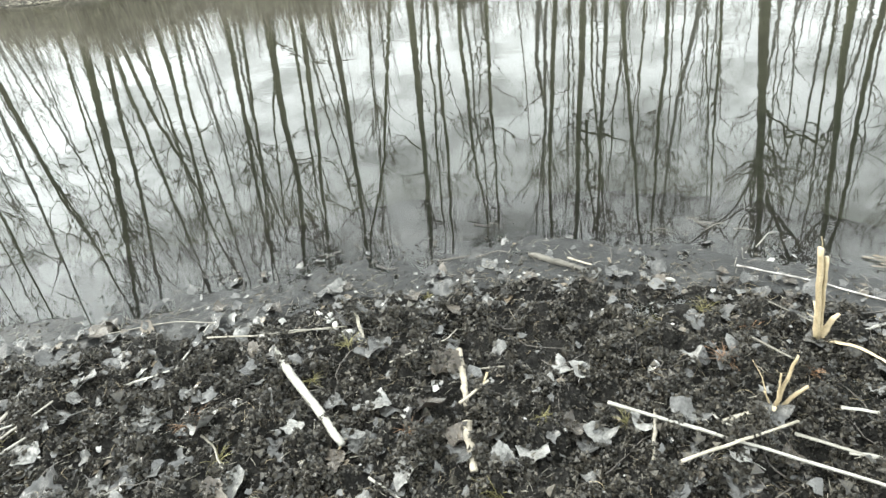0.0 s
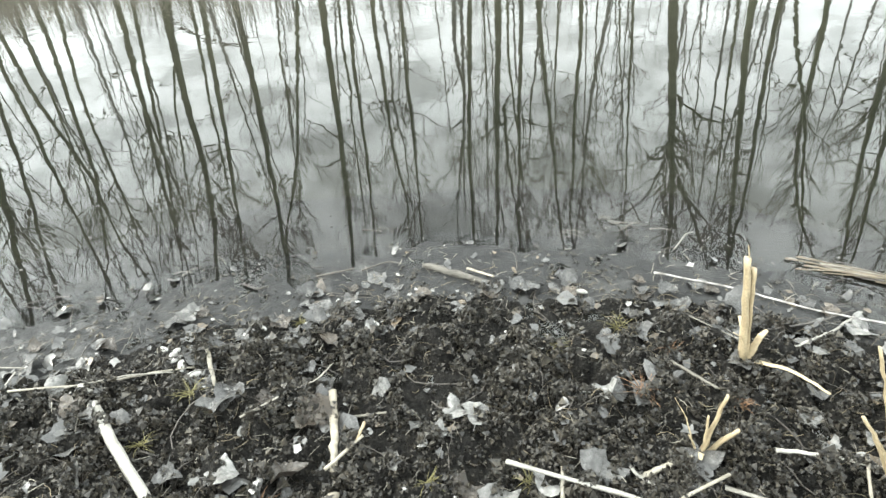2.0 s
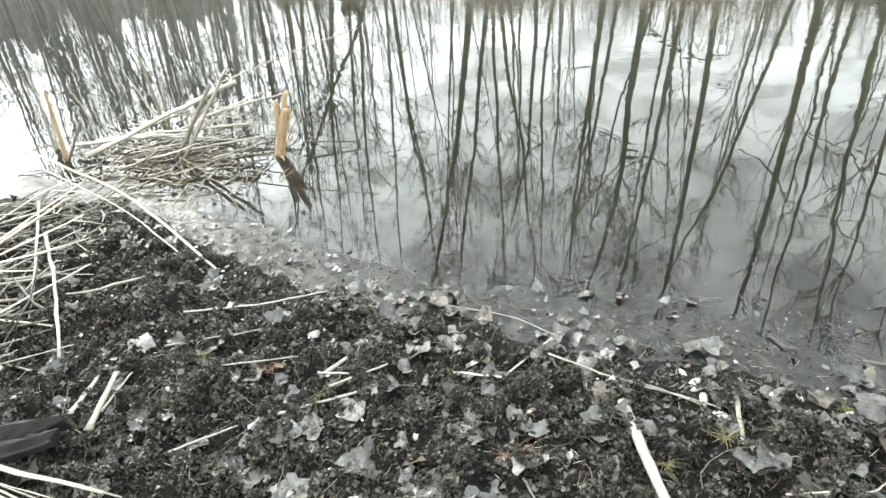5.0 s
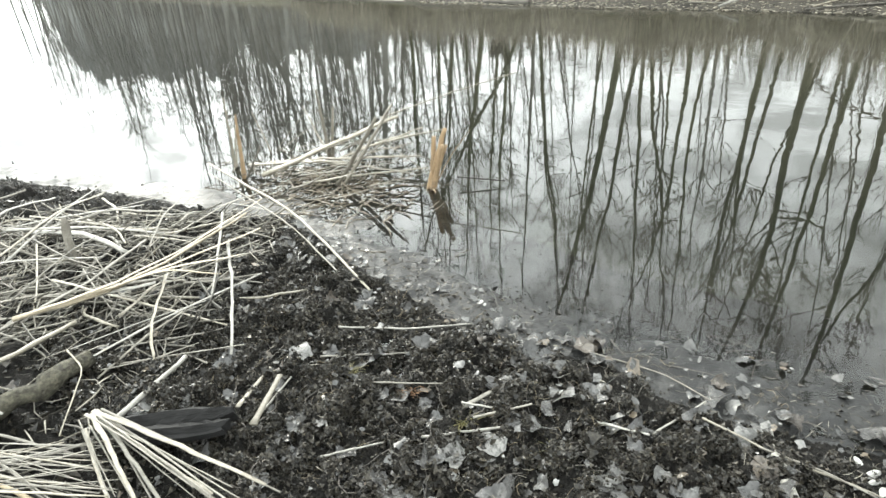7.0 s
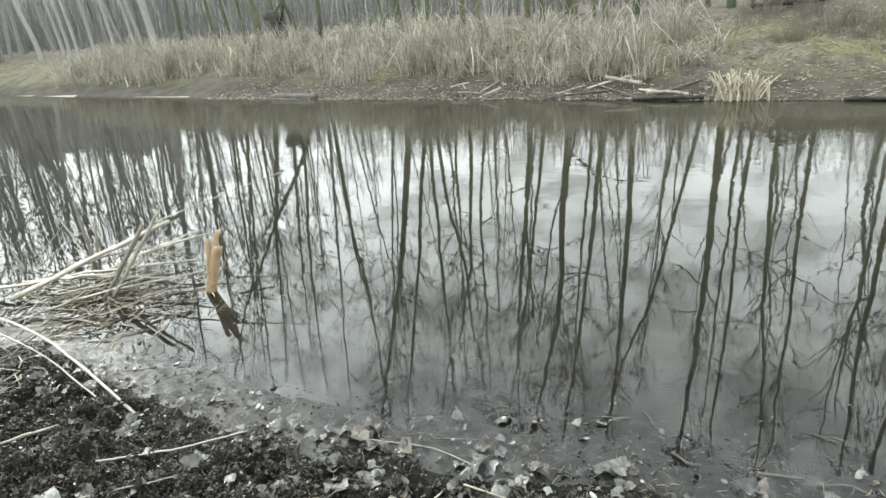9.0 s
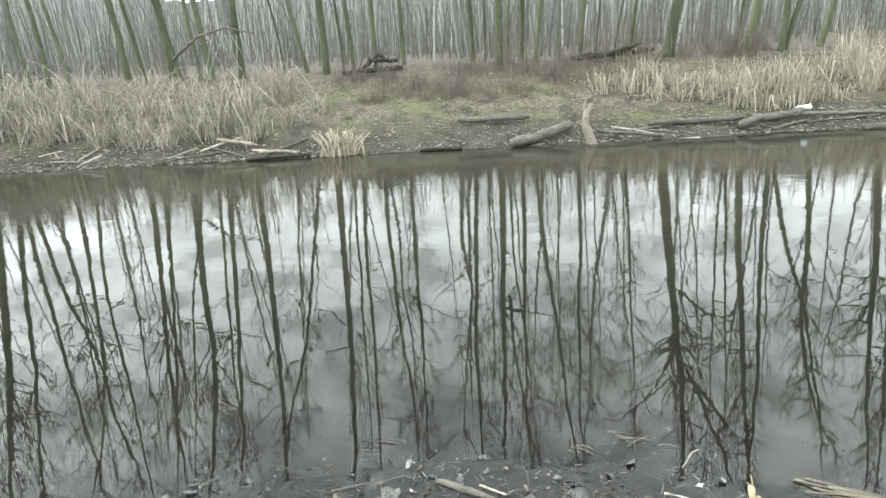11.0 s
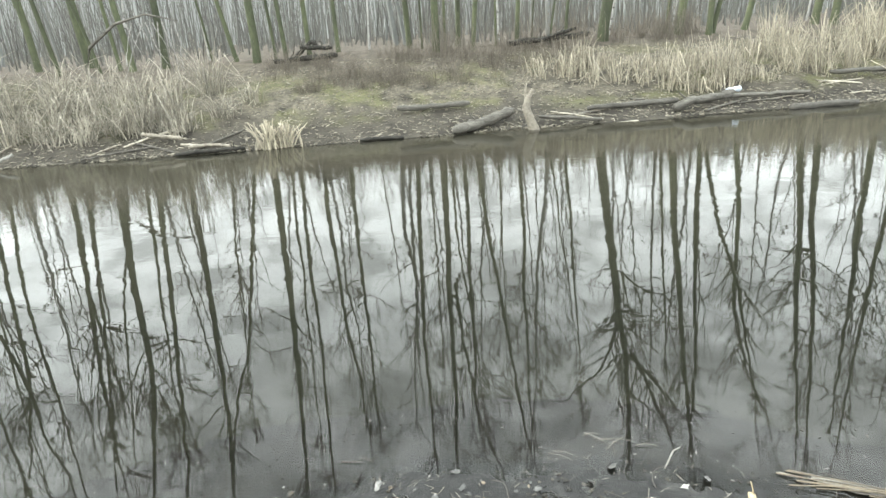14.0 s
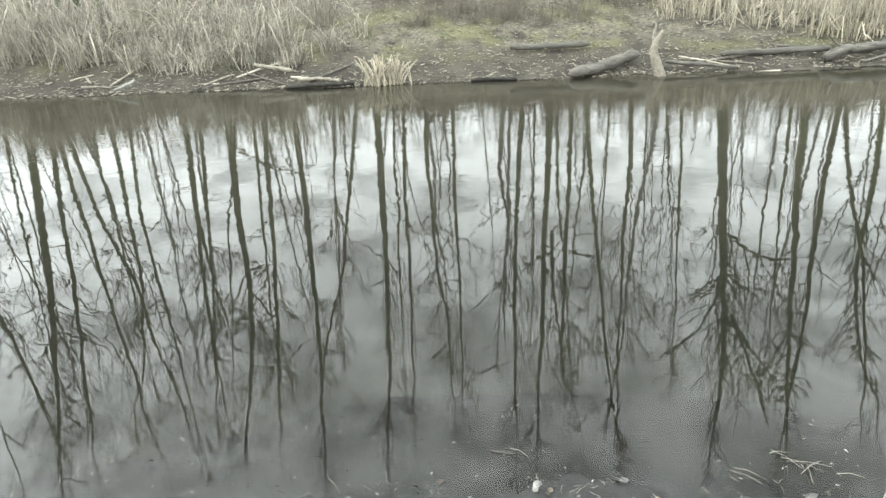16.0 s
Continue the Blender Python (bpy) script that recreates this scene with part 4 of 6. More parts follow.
log("broken_stump", ((-14.2, 14.6, 0.9), (-14.5, 14.7, 1.5), (-14.9, 14.75, 2.05)), 0.19, DARKWOOD, "dark broken stump leaning among the reeds", 2, 15)


for pts, r, seed in ((((-1.75, 15.3, 1.24), (-0.35, 15.5, 1.3)), 0.06, 31), (((-1.3, 15.6, 1.3), (-0.9, 15.5, 1.62), (-0.75, 15.5, 1.5)), 0.045, 32), (((-1.15, 15.45, 1.5), (-0.45, 15.5, 1.45)), 0.05, 33), (((3.6, 15.6, 1.3), (5.6, 15.7, 1.4)), 0.07, 34), (((4.2, 15.4, 1.3), (5.2, 15.5, 1.55)), 0.045, 35)):
    log("fallen_log", pts, r, DARKWOOD, "dark rotten log heaped at the foot of the trees", 3, seed)

rng = np.random.RandomState(178)
for k in range(26):
    x = rng.uniform(-7.5, -2.2) if k % 2 else rng.uniform(3.4, 9.5)
    y = rng.uniform(11.35, 12.1)
    a, l = rng.normal(0, 0.5), rng.uniform(0.35, 1.1)
    pts = np.array([(x + math.cos(a) * l * q, y + math.sin(a) * l * q) for q in (-0.5, 0, 0.5)])
    z = ground_z(pts[:, 0], pts[:, 1]) + 0.02
    bend = np.column_stack([pts, z])
    bend[1, 2] = max(bend[1, 2], (z[0] + z[2]) / 2 + 0.01)
    log("fallen_bough", bend, rng.uniform(0.009, 0.02), (DEADWOOD, PALEWOOD, REED_PALE)[k % 3], "thin grey bough lying on the far shore", seed=200 + k)

# forked snag that stands at the waterline
snag = tagged(new("forked_snag"), "pale forked snag standing at the far waterline", "dead branch")
part("stem", mesh_of("stem", *tubes([[(2.98, 10.86, -0.05), (2.9, 10.87, 0.15), (2.83, 10.89, 0.36), (2.87, 10.9, 0.52), (2.96, 10.9, 0.66)]], [[0.09, 0.08, 0.07, 0.05, 0.03]], 8), (PALEWOOD,)), snag)
part("prong", mesh_of("prong", *tubes([[(2.84, 10.89, 0.4), (2.83, 10.93, 0.6), (2.86, 10.95, 0.78)]], [[0.03, 0.024, 0.01]], 6), (PALEWOOD,)), snag)
part("prong", mesh_of("prong", *tubes([[(2.86, 10.88, 0.28), (2.72, 10.9, 0.33), (2.62, 10.92, 0.35)]], [[0.025, 0.018, 0.008]], 6), (DEADWOOD,)), snag)

# old bough that arches over the reeds with hanging twigs
bough = tagged(new("arching_bough"), "half-fallen birch bough arching over the reeds with hanging twigs", "dead branch")
arch = np.array([(-4.7, 14.0, 0.75), (-5.2, 14.1, 1.3), (-5.05, 14.1, 1.75), (-4.5, 14.1, 2.15), (-3.9, 14.1, 2.3), (-3.3, 14.1, 2.15)])
part("limb", mesh_of("limb", *tubes(arch[None], np.array([[0.045, 0.04, 0.034, 0.028, 0.022, 0.012]]), 7), (DEADWOOD,)), bough)
rng = np.random.RandomState(51)
for _ in range(11):
    o = arch[3] + (arch[5] - arch[3]) * rng.rand()
    q = np.linspace(0, 1, 5)[:, None]
    hang = o + np.array([rng.normal(0, 0.25), rng.normal(0, 0.2), -rng.uniform(0.5, 1.2)]) * q + np.cumsum(rng.normal(0, 0.03, (5, 3)), 0) * q
    part("hanging_twig", mesh_of("hanging_twig", *tubes(hang[None], (0.012 * (1 - 0.7 * q[:, 0]))[None], 4), (BIRCH_TWIG,)), bough)

# cut reed tuft at the far waterline
rng = np.random.RandomState(52)
n = 130
P, R = bend_stems(rng, rng.normal(-1.33, 0.17, n), rng.normal(11.05, 0.06, n), rng.uniform(0.16, 0.5, n), rng.uniform(0.009, 0.016, n), 0.3, 0.15, keep=0.6)
tuft = tagged(new("reed_tuft", mesh_of("reed_tuft", *tubes(P, R, 4), (REED_BED,))), "cut pale reed tuft growing at the far waterline", "reed tuft")
bag = log("plastic_scrap", ((6.85, 11.75, 0.3), (7.15, 11.8, 0.31)), 0.045, LITTER, "crumpled bluish-white plastic scrap lying behind a log", seed=16)


# ---- the near bank: crumbs of peat ----
def granules(name, label, x, y, size, seed, mat, squash=1.0, smooth=False, raised=0.0):
    """Many small crumbs, each an uneven tetrahedron turned at random."""
    rng = np.random.RandomState(seed)
    n = len(x)
    base = np.array([(1, 1, 1), (-1, -1, 1), (-1, 1, -1), (1, -1, -1)], float) * 0.75
    tri = np.array([(0, 2, 1), (0, 1, 3), (0, 3, 2), (1, 2, 3)])
    spin = np.linalg.qr(rng.normal(0, 1, (n, 3, 3)))[0]
    spin *= np.sign(np.linalg.det(spin))[:, None, None]
    V = np.einsum("vi,nij->nvj", base, spin) * rng.uniform(0.7, 1.35, (n, 4, 1)) * size[:, None, None] * [1, 1, squash]
    V += np.stack([x, y, np.maximum(ground_z(x, y), -0.004) + size * squash * rng.uniform(0.0, 1.0, n) + raised], -1)[:, None]
    faces = (tri[None] + 4 * np.arange(n)[:, None, None]).reshape(-1, 3)
    return tagged(new(name, mesh_of(name, V.reshape(-1, 3), faces, (mat,), smooth=smooth)), label, "soil", kind="stuff")


def on_peat(rng, n, x0, x1, y0, y1):
    x, y = rng.uniform(x0, x1, n), rng.uniform(y0, y1, n)
    dn = inland(x, y)
    keep = (rng.rand(n) < np.clip((dn - 0.34) / 0.3, 0.012, 1)) & (dn > 0.06) & (clump(x, y) + rng.normal(0, 0.5, n) > -1.0)
    return x[keep], y[keep]


rng = np.random.RandomState(61)
cx, cy = on_peat(rng, 9000, -7.0, -3.4, -0.6, 2.4)
granules("peat_clods", "dark crumbly peat clods covering the bank", cx, cy, np.exp(rng.normal(math.log(0.009), 0.34, len(cx))), 64, CRUMB)
cx, cy = on_peat(rng, 110000, -3.8, 2.1, 0.4, 2.5)
granules("peat_grains", "fine dark peat grains heaped over the bank", cx, cy, np.exp(rng.normal(math.log(0.0036), 0.45, len(cx))), 70, CRUMB)
cx, cy = on_peat(rng, 5200, -3.4, 3.4, -1.6, 0.6)
granules("peat_clods", "loose dark peat clods on the trodden bank", cx, cy, np.exp(rng.normal(math.log(0.013), 0.4, len(cx))), 60, CRUMB)
# clods: knots of crumbs heaped on one another
kx, ky = on_peat(rng, 3600, -3.5, 2.1, 0.45, 2.6)
keep = inland(kx, ky) > 0.4
kx, ky = kx[keep], ky[keep]
kr = np.exp(rng.normal(math.log(0.024), 0.4, len(kx)))
kn = np.clip((kr / 0.024) ** 2 * 50, 16, 120).astype(int)
k = np.repeat(np.arange(len(kx)), kn)
a, up = rng.uniform(0, 6.28, len(k)), rng.rand(len(k))
reach = kr[k] * np.sqrt(1 - up ** 2) * rng.uniform(0.6, 1.05, len(k))
granules("peat_clods", "knobbly dark peat clods of crumbs stuck together", kx[k] + np.cos(a) * reach, ky[k] + np.sin(a) * reach, np.exp(rng.normal(math.log(0.0038), 0.42, len(k))), 63, CRUMB, raised=kr[k] * up * 1.1)

rng = np.random.RandomState(65)
n = 5200
sx, sy = rng.uniform(-5, 2.8, n), rng.uniform(0.3, 2.7, n)
keep = inland(sx, sy) > 0.0
scatter_bits("straw_bits", "small pale bits of straw and root in the mud", sx[keep], sy[keep], 0.035, 0.0011, 66, STRAW, 0.008, 0.4)
n = 900
sx, sy = rng.uniform(-3.5, 2.8, n), rng.uniform(2.0, 3.1, n)
keep = (inland(sx, sy) < 0.12) & (inland(sx, sy) > -0.55)
scatter_bits("floating_specks", "tiny pale specks drifting at the water's edge", sx[keep], sy[keep], 0.012, 0.0022, 67, SPECK, 0.001, 0.02)
n = 5200
sx, sy = rng.uniform(-3.0, 2.6, n), rng.uniform(1.6, 2.85, n)
dn = inland(sx, sy)
keep = (dn < 0.5) & (dn > -0.02) & (value_noise(sx, sy, 0.16, 96) + 0.9 * dn > 0.05)
granules("mud_lumps", "small dark lumps and rotted bits on the wet mud", sx[keep], sy[keep], np.exp(np.random.RandomState(68).normal(math.log(0.0058), 0.33, keep.sum())), 69, CRUMB, 0.5)


def flakes(name, label, x, y, size, seed, mat, lift=0.006, tilt=0.3):
    """Many torn, slightly curled bits of leaf: an uneven disc each, raised to the soil under it."""
    rng = np.random.RandomState(seed)
    n, k = len(x), 9
    a = np.arange(k) * 2 * np.pi / k + rng.normal(0, 0.15, (n, k))
    r = size[:, None] * rng.uniform(0.55, 1.25, (n, k))
    ring = np.stack([np.cos(a) * r * rng.uniform(0.6, 1.0, (n, 1)), np.sin(a) * r, rng.normal(0, 0.16, (n, k)) * size[:, None]], -1)
    slope, turn = rng.normal(0, tilt, (n, 2)), rng.uniform(0, 6.28, n)
    px, py = ring[..., 0] * np.cos(turn)[:, None] - ring[..., 1] * np.sin(turn)[:, None], ring[..., 0] * np.sin(turn)[:, None] + ring[..., 1] * np.cos(turn)[:, None]
    pz = ring[..., 2] + px * slope[:, :1] + py * slope[:, 1:]
    V = np.concatenate([np.zeros((n, 1, 3)), np.stack([px, py, pz], -1)], 1)
    V[:, 0, 2] = size * rng.uniform(-0.2, 0.25, n)
    V += np.stack([x, y, np.maximum(ground_z(x, y), 0.0) + lift * rng.uniform(0.6, 2.2, n)], -1)[:, None]
    tri = np.array([(0, 1 + i, 1 + (i + 1) % k) for i in range(k)])
    faces = (tri[None] + (k + 1) * np.arange(n)[:, None, None]).reshape(-1, 3)
    return tagged(new(name, mesh_of(name, V.reshape(-1, 3), faces, (mat,))), label, "leaf litter", kind="stuff")


for label, n, big, mat, seed in (("dark sodden leaf scraps pressed into the mud", 1500, 0.013, FLAKE_WET, 71), ("pale torn leaf scraps among the peat", 300, 0.009, FLAKE_PALE, 73), ("brown rotted leaf scraps in the mud", 380, 0.012, FLAKE_BROWN, 75)):
    sx, sy = rng.uniform(-3.6, 2.2, n), rng.uniform(0.4, 2.7, n)
    dn = inland(sx, sy)
    keep = (dn > 0.05) & ((dn > 0.34) | (rng.rand(n) < 0.4))
    sx, sy = sx[keep], sy[keep]
    flakes("leaf_scraps", label, sx, sy, np.exp(np.random.RandomState(seed).normal(math.log(big), 0.45, len(sx))), seed + 1, mat, 0.008)


def rootlets(name, label, x, y, length, radius, seed, mat):
    """Many fine curled root fibres lying on the soil."""
    rng = np.random.RandomState(seed)
    n, q = len(x), np.linspace(0, 1, 6)
    a, bend, L = rng.uniform(0, 6.28, n), rng.normal(0, 1.6, n), length * rng.uniform(0.4, 1.4, n)
    heading = a[:, None] + bend[:, None] * q + np.cumsum(rng.normal(0, 0.25, (n, 6)), 1)
    step = (L / 5)[:, None]
    px = x[:, None] + np.cumsum(np.cos(heading) * step, 1)
    py = y[:, None] + np.cumsum(np.sin(heading) * step, 1)
    pz = np.maximum(ground_z(px, py), 0.0).max(axis=1)[:, None] * 0.5 + np.maximum(ground_z(px, py), 0.0) * 0.5 + 0.004 + rng.uniform(0, 0.018, (n, 1)) * np.sin(q * 3.14)
    ob = new(name, mesh_of(name, *tubes(np.stack([px, py, pz], -1), radius * rng.uniform(0.5, 1.5, n)[:, None] * (1 - 0.5 * q), 3), (mat,)))
    return tagged(ob, label, "roots", kind="stuff")


ROOT = material("tan_rootlets", (0.26, 0.21, 0.13), (0.09, 0.075, 0.05), 12, 0.7, 0.1, 90, vary="island", amount=0.7)
rng = np.random.RandomState(77)
n = 6500
sx, sy = rng.uniform(-3.8, 2.3, n), rng.uniform(0.4, 2.5, n)
keep = (inland(sx, sy) > 0.22) & (value_noise(sx, sy, 0.22, 78) > -0.3)
rootlets("rootlets", "fine tan roots and fibres curled in the peat", sx[keep], sy[keep], 0.05, 0.0008, 79, ROOT)
n = 260
sx, sy = rng.uniform(-2.6, 2.2, n), rng.uniform(0.8, 2.5, n)
keep = inland(sx, sy) > 0.12
rootlets("rootlets", "thin dark twigs and roots lying on the peat", sx[keep], sy[keep], 0.17, 0.0022, 80, TWIG)


# ---- the near bank: stems, stubs, leaves and shells ----
def stem_mesh(name, path, radius, mat, sides=7, flat=0.8, taper=0.75, nodes=True, seed=0):
    """A reed stem or stick along path, closed at both ends, with slight joints."""
    rng = np.random.RandomState(seed)
    pts = np.asarray(path, float)
    k = np.linspace(0, len(pts) - 1, max(9, 4 * len(pts)))
    p = np.stack([np.interp(k, np.arange(len(pts)), pts[:, c]) for c in range(3)], -1)
    if len(pts) > 2:
        p[1:-1] = (p[:-2] + 2 * p[1:-1] + p[2:]) / 4
    n = len(p)
    length = np.linalg.norm(pts[-1] - pts[0])
    p[1:-1] += rng.normal(0, min(radius * 0.2, length * 0.004), (n - 2, 3))
    r = radius * np.linspace(1, taper, n) * (1 + rng.normal(0, 0.05, n))
    if nodes:
        r[::4] *= 1.16
    d0, d1 = (p[0] - p[1]) / np.linalg.norm(p[0] - p[1]), (p[-1] - p[-2]) / np.linalg.norm(p[-1] - p[-2])
    p = np.concatenate([[p[0] + d0 * radius * 0.1], p, [p[-1] + d1 * radius * 0.1]])
    r = np.concatenate([[radius * 0.05], r, [radius * 0.05]])
    return mesh_of(name, *tubes(p[None], r[None], sides, flat), (mat,))


def on_ground(points, radius, lift=0.0):
    """Heights for a stem's points that have none: it rests on the higher lumps along its way."""
    low = [p for p in points if len(p) == 2]
    if not low:
        return list(points)
    k = np.linspace(0, len(low) - 1, 30)
    px, py = (np.interp(k, np.arange(len(low)), [p[i] for p in low]) for i in (0, 1))
    z = np.maximum(ground_z(px, py), 0.0)
    slope = np.polyfit(k, z, 1)
    level = np.polyval(slope, np.arange(len(low))) + np.percentile(z - np.polyval(slope, k), 85)
    heights = iter(level)
    return [(p[0], p[1], float(next(heights)) + radius * 0.5 + 0.005 + lift * 0.4) if len(p) == 2 else p for p in points]


def stem(points, radius, mat, label, name="dry_reed", category="reed", group="", lift=0.004, **kw):
    radius *= 0.8 if radius < 0.009 else 0.92
    ob = new(name, stem_mesh(name, on_ground(points, radius, lift), radius, mat, seed=int(abs(points[0][0]) * 1000), **kw))
    return tagged(ob, label, category, group)


stem(((-0.674, 1.88, 0.074), (-0.5, 1.67, 0.084), (-0.31, 1.45, 0.074)), 0.0185, REED_WHITE, "thick bleached bare stick lying on the mud", "stick", "stick", lift=0.0, nodes=False)
stem(((-0.345, 1.45), (-0.31, 1.49)), 0.006, REED_FRESH, "short yellow twig end beside a bleached stick", "twig", "twig")
stem(((-0.74, 1.95), (-0.7, 1.925)), 0.012, REED_WHITE, "small white chip of wood", "wood_chip", "wood chip")
stem(((0.01, 1.92), (0.04, 1.76), (0.06, 1.6)), 0.014, PALEWOOD, "rotted yellowish stick sunk in the mud", "stick", "stick", flat=0.6)
stem(((0.065, 1.54), (0.08, 1.45), (0.095, 1.36)), 0.017, PALEWOOD, "broken piece of a rotted pale stick", "stick", "stick", flat=0.6)
stem(((-0.96, 1.95), (-0.7, 1.965), (-0.55, 2.01), (-0.43, 2.03)), 0.005, REED, "thin curved straw stalk on the mud", lift=0.02)
stem(((-0.78, 1.94), (-0.6, 1.99), (-0.48, 2.0)), 0.004, REED_GREY, "thin grey curved straw stalk", lift=0.02)
stem(((-0.81, 2.11), (-0.73, 1.95)), 0.005, REED_WHITE, "short pale piece of reed")
stem(((-1.06, 1.84), (-1.0, 2.05)), 0.0055, REED_WHITE, "short pale reed piece lying slantwise", lift=0.012)
stem(((-1.23, 1.75), (-1.04, 1.785)), 0.0075, REED_WHITE, "flat white split reed piece", flat=0.4)
stem(((-0.425, 2.14), (-0.345, 1.95)), 0.0095, REED, "flat pale wood chip among shells", "wood_chip", "wood chip", flat=0.35, nodes=False, lift=0.008)
stem(((-0.21, 1.77), (-0.1, 1.88), (-0.03, 1.95), (0.0, 2.04)), 0.004, REED_GREY, "thin grey twig on mud", "twig", "twig", lift=0.012)
stem(((0.49, 1.56), (0.8, 1.44), (1.2, 1.28), (1.5, 1.17)), 0.0075, REED_WHITE, "long straight pale reed stalk", lift=0.05)
stem(((0.63, 1.56), (0.59, 1.38)), 0.0075, REED, "short dry piece of reed", lift=0.012)
stem(((0.65, 1.34), (1.0, 1.49)), 0.0065, REED, "dry reed stalk crossing a longer one", lift=0.045)
stem(((1.0, 1.49), (1.2, 1.4), (1.45, 1.33)), 0.008, REED_GREY, "flattened grey reed stalk", flat=0.4, lift=0.03)
stem(((1.02, 1.92), (1.09, 1.77)), 0.0065, REED, "short dry piece of reed", lift=0.03)
stem(((0.79, 1.57), (0.8, 1.52), (0.83, 1.48)), 0.006, REED_WHITE, "curled pale strip of reed", flat=0.3)
stem(((0.81, 1.53), (0.87, 1.55), (0.95, 1.57)), 0.009, REED, "bent piece of flattened reed", flat=0.4)
stem(((1.12, 2.39), (1.36, 2.28), (1.57, 2.14), (1.85, 2.02)), 0.0055, BIRCH_TWIG, "long thin birch twig on the wet mud", "twig", "twig")
stem(((1.35, 2.05), (1.54, 2.08), (1.7, 2.14)), 0.0045, TWIG, "dark wet twig on mud", "twig", "twig")
stem(((1.4, 1.95), (1.5, 2.0), (1.56, 2.03), (1.72, 2.13)), 0.0065, REED_WHITE, "bent white stick on the wet mud", "stick", "stick", nodes=False, lift=0.015)
stem(((1.15, 2.13), (1.28, 1.98)), 0.004, REED_GREY, "thin grey straw stalk")
stem(((-0.21, 1.34), (-0.06, 1.24)), 0.006, REED_WHITE, "short pale piece of reed", lift=0.015)
stem(((-1.06, 1.24), (-0.98, 1.31)), 0.0055, REED_WHITE, "short pale piece of reed")
stem(((-0.78, 1.48), (-0.72, 1.44), (-0.65, 1.34)), 0.005, REED, "bent straw stalk on mud", lift=0.015)
stem(((-1.55, 1.46), (-1.45, 1.51)), 0.006, REED_WHITE, "short pale piece of reed")
stem(((-1.46, 1.43), (-1.36, 1.6)), 0.006, REED_GREY, "short grey reed piece")
stem(((0.07, 1.82), (0.18, 1.81)), 0.006, REED, "small broken reed piece")
stem(((0.04, 1.6), (0.13, 1.69)), 0.0065, REED, "small broken reed piece", lift=0.02)
stem(((0.12, 1.78), (0.11, 1.68)), 0.006, REED_FRESH, "small yellow reed piece", lift=0.02)
stem(((1.16, 1.58), (1.3, 1.55), (1.43, 1.49)), 0.008, REED_WHITE, "flat pale stalk of reed", flat=0.5, lift=0.02)
stem(((1.12, 1.43), (1.42, 1.36), (1.7, 1.3)), 0.0085, REED_WHITE, "flat pale stalk of reed", flat=0.5, lift=0.02)
stem(((1.36, 1.54), (1.28, 1.36)), 0.0055, REED, "dry reed piece lying across others", lift=0.045)
stem(((1.42, 1.44), (1.46, 1.36), (1.52, 1.3)), 0.011, REED_GREY, "twisted grey root on mud", "root", "root")
log("stick", ((0.29, 2.54, 0.012), (0.42, 2.46, 0.018), (0.53, 2.385, 0.02)), 0.0125, DEADWOOD, "sodden grey stick half sunk in mud", seed=71)
stem(((0.45, 2.485), (0.545, 2.42)), 0.0085, PALEWOOD, "pale splinter on a sodden stick", "wood_chip", "wood chip", flat=0.5, lift=0.02, nodes=False)
stem(((-1.22, 2.46), (-1.09, 2.5), (-1.14, 2.43), (-1.21, 2.45)), 0.003, TWIG, "thin dark twig bent into a hook at the water's edge", "twig", "twig", nodes=False)
stem(((-0.4, 2.5), (-0.33, 2.46), (-0.3, 2.47)), 0.005, TWIG, "small dark twig on wet mud", "twig", "twig")
stem(((-0.12, 2.51), (0.02, 2.55)), 0.006, TWIG, "small dark twig on wet mud", "twig", "twig")
stem(((0.05, 2.53), (0.15, 2.58), (0.2, 2.56)), 0.005, TWIG, "small dark twig on wet mud", "twig", "twig")
stem(((-1.5, 2.03), (-1.2, 2.12), (-1.0, 2.1)), 0.0035, REED_GREY, "thin grey straw stalk on wet mud")
stem(((-0.03, 2.38), (0.1, 2.35)), 0.003, TWIG, "small dark twig on wet mud", "twig", "twig")
stem(((-2.34, 1.45), (-2.1, 1.65), (-1.93, 1.86)), 0.0065, REED_WHITE, "straight pale reed stalk by the water", lift=0.012)
stem(((-2.2, 1.28), (-1.95, 1.55)), 0.006, REED_GREY, "grey reed stalk on the mud")
stem(((-2.12, 0.9), (-2.28, 1.1)), 0.011, REED, "short split reed piece", flat=0.4)
stem(((-2.02, 0.96), (-2.16, 1.13)), 0.006, REED_WHITE, "short pale piece of reed", lift=0.02)
stem(((-1.55, 1.28), (-1.46, 1.38), (-1.36, 1.49)), 0.007, REED_WHITE, "pale piece of dry reed", lift=0.01)
stem(((-1.9, 1.13), (-1.79, 1.07)), 0.0065, REED_WHITE, "short pale piece of reed")
stem(((-1.54, 1.46), (-1.5, 1.63)), 0.011, REED_GREY, "grey split wood piece", "wood_chip", "wood chip", flat=0.4)
stem(((-1.85, 1.3), (-1.7, 1.5)), 0.005, REED_GREY, "short grey reed piece")
stem(((-1.72, 1.0), (-1.62, 1.18)), 0.0055, REED_WHITE, "short pale piece of reed", lift=0.015)


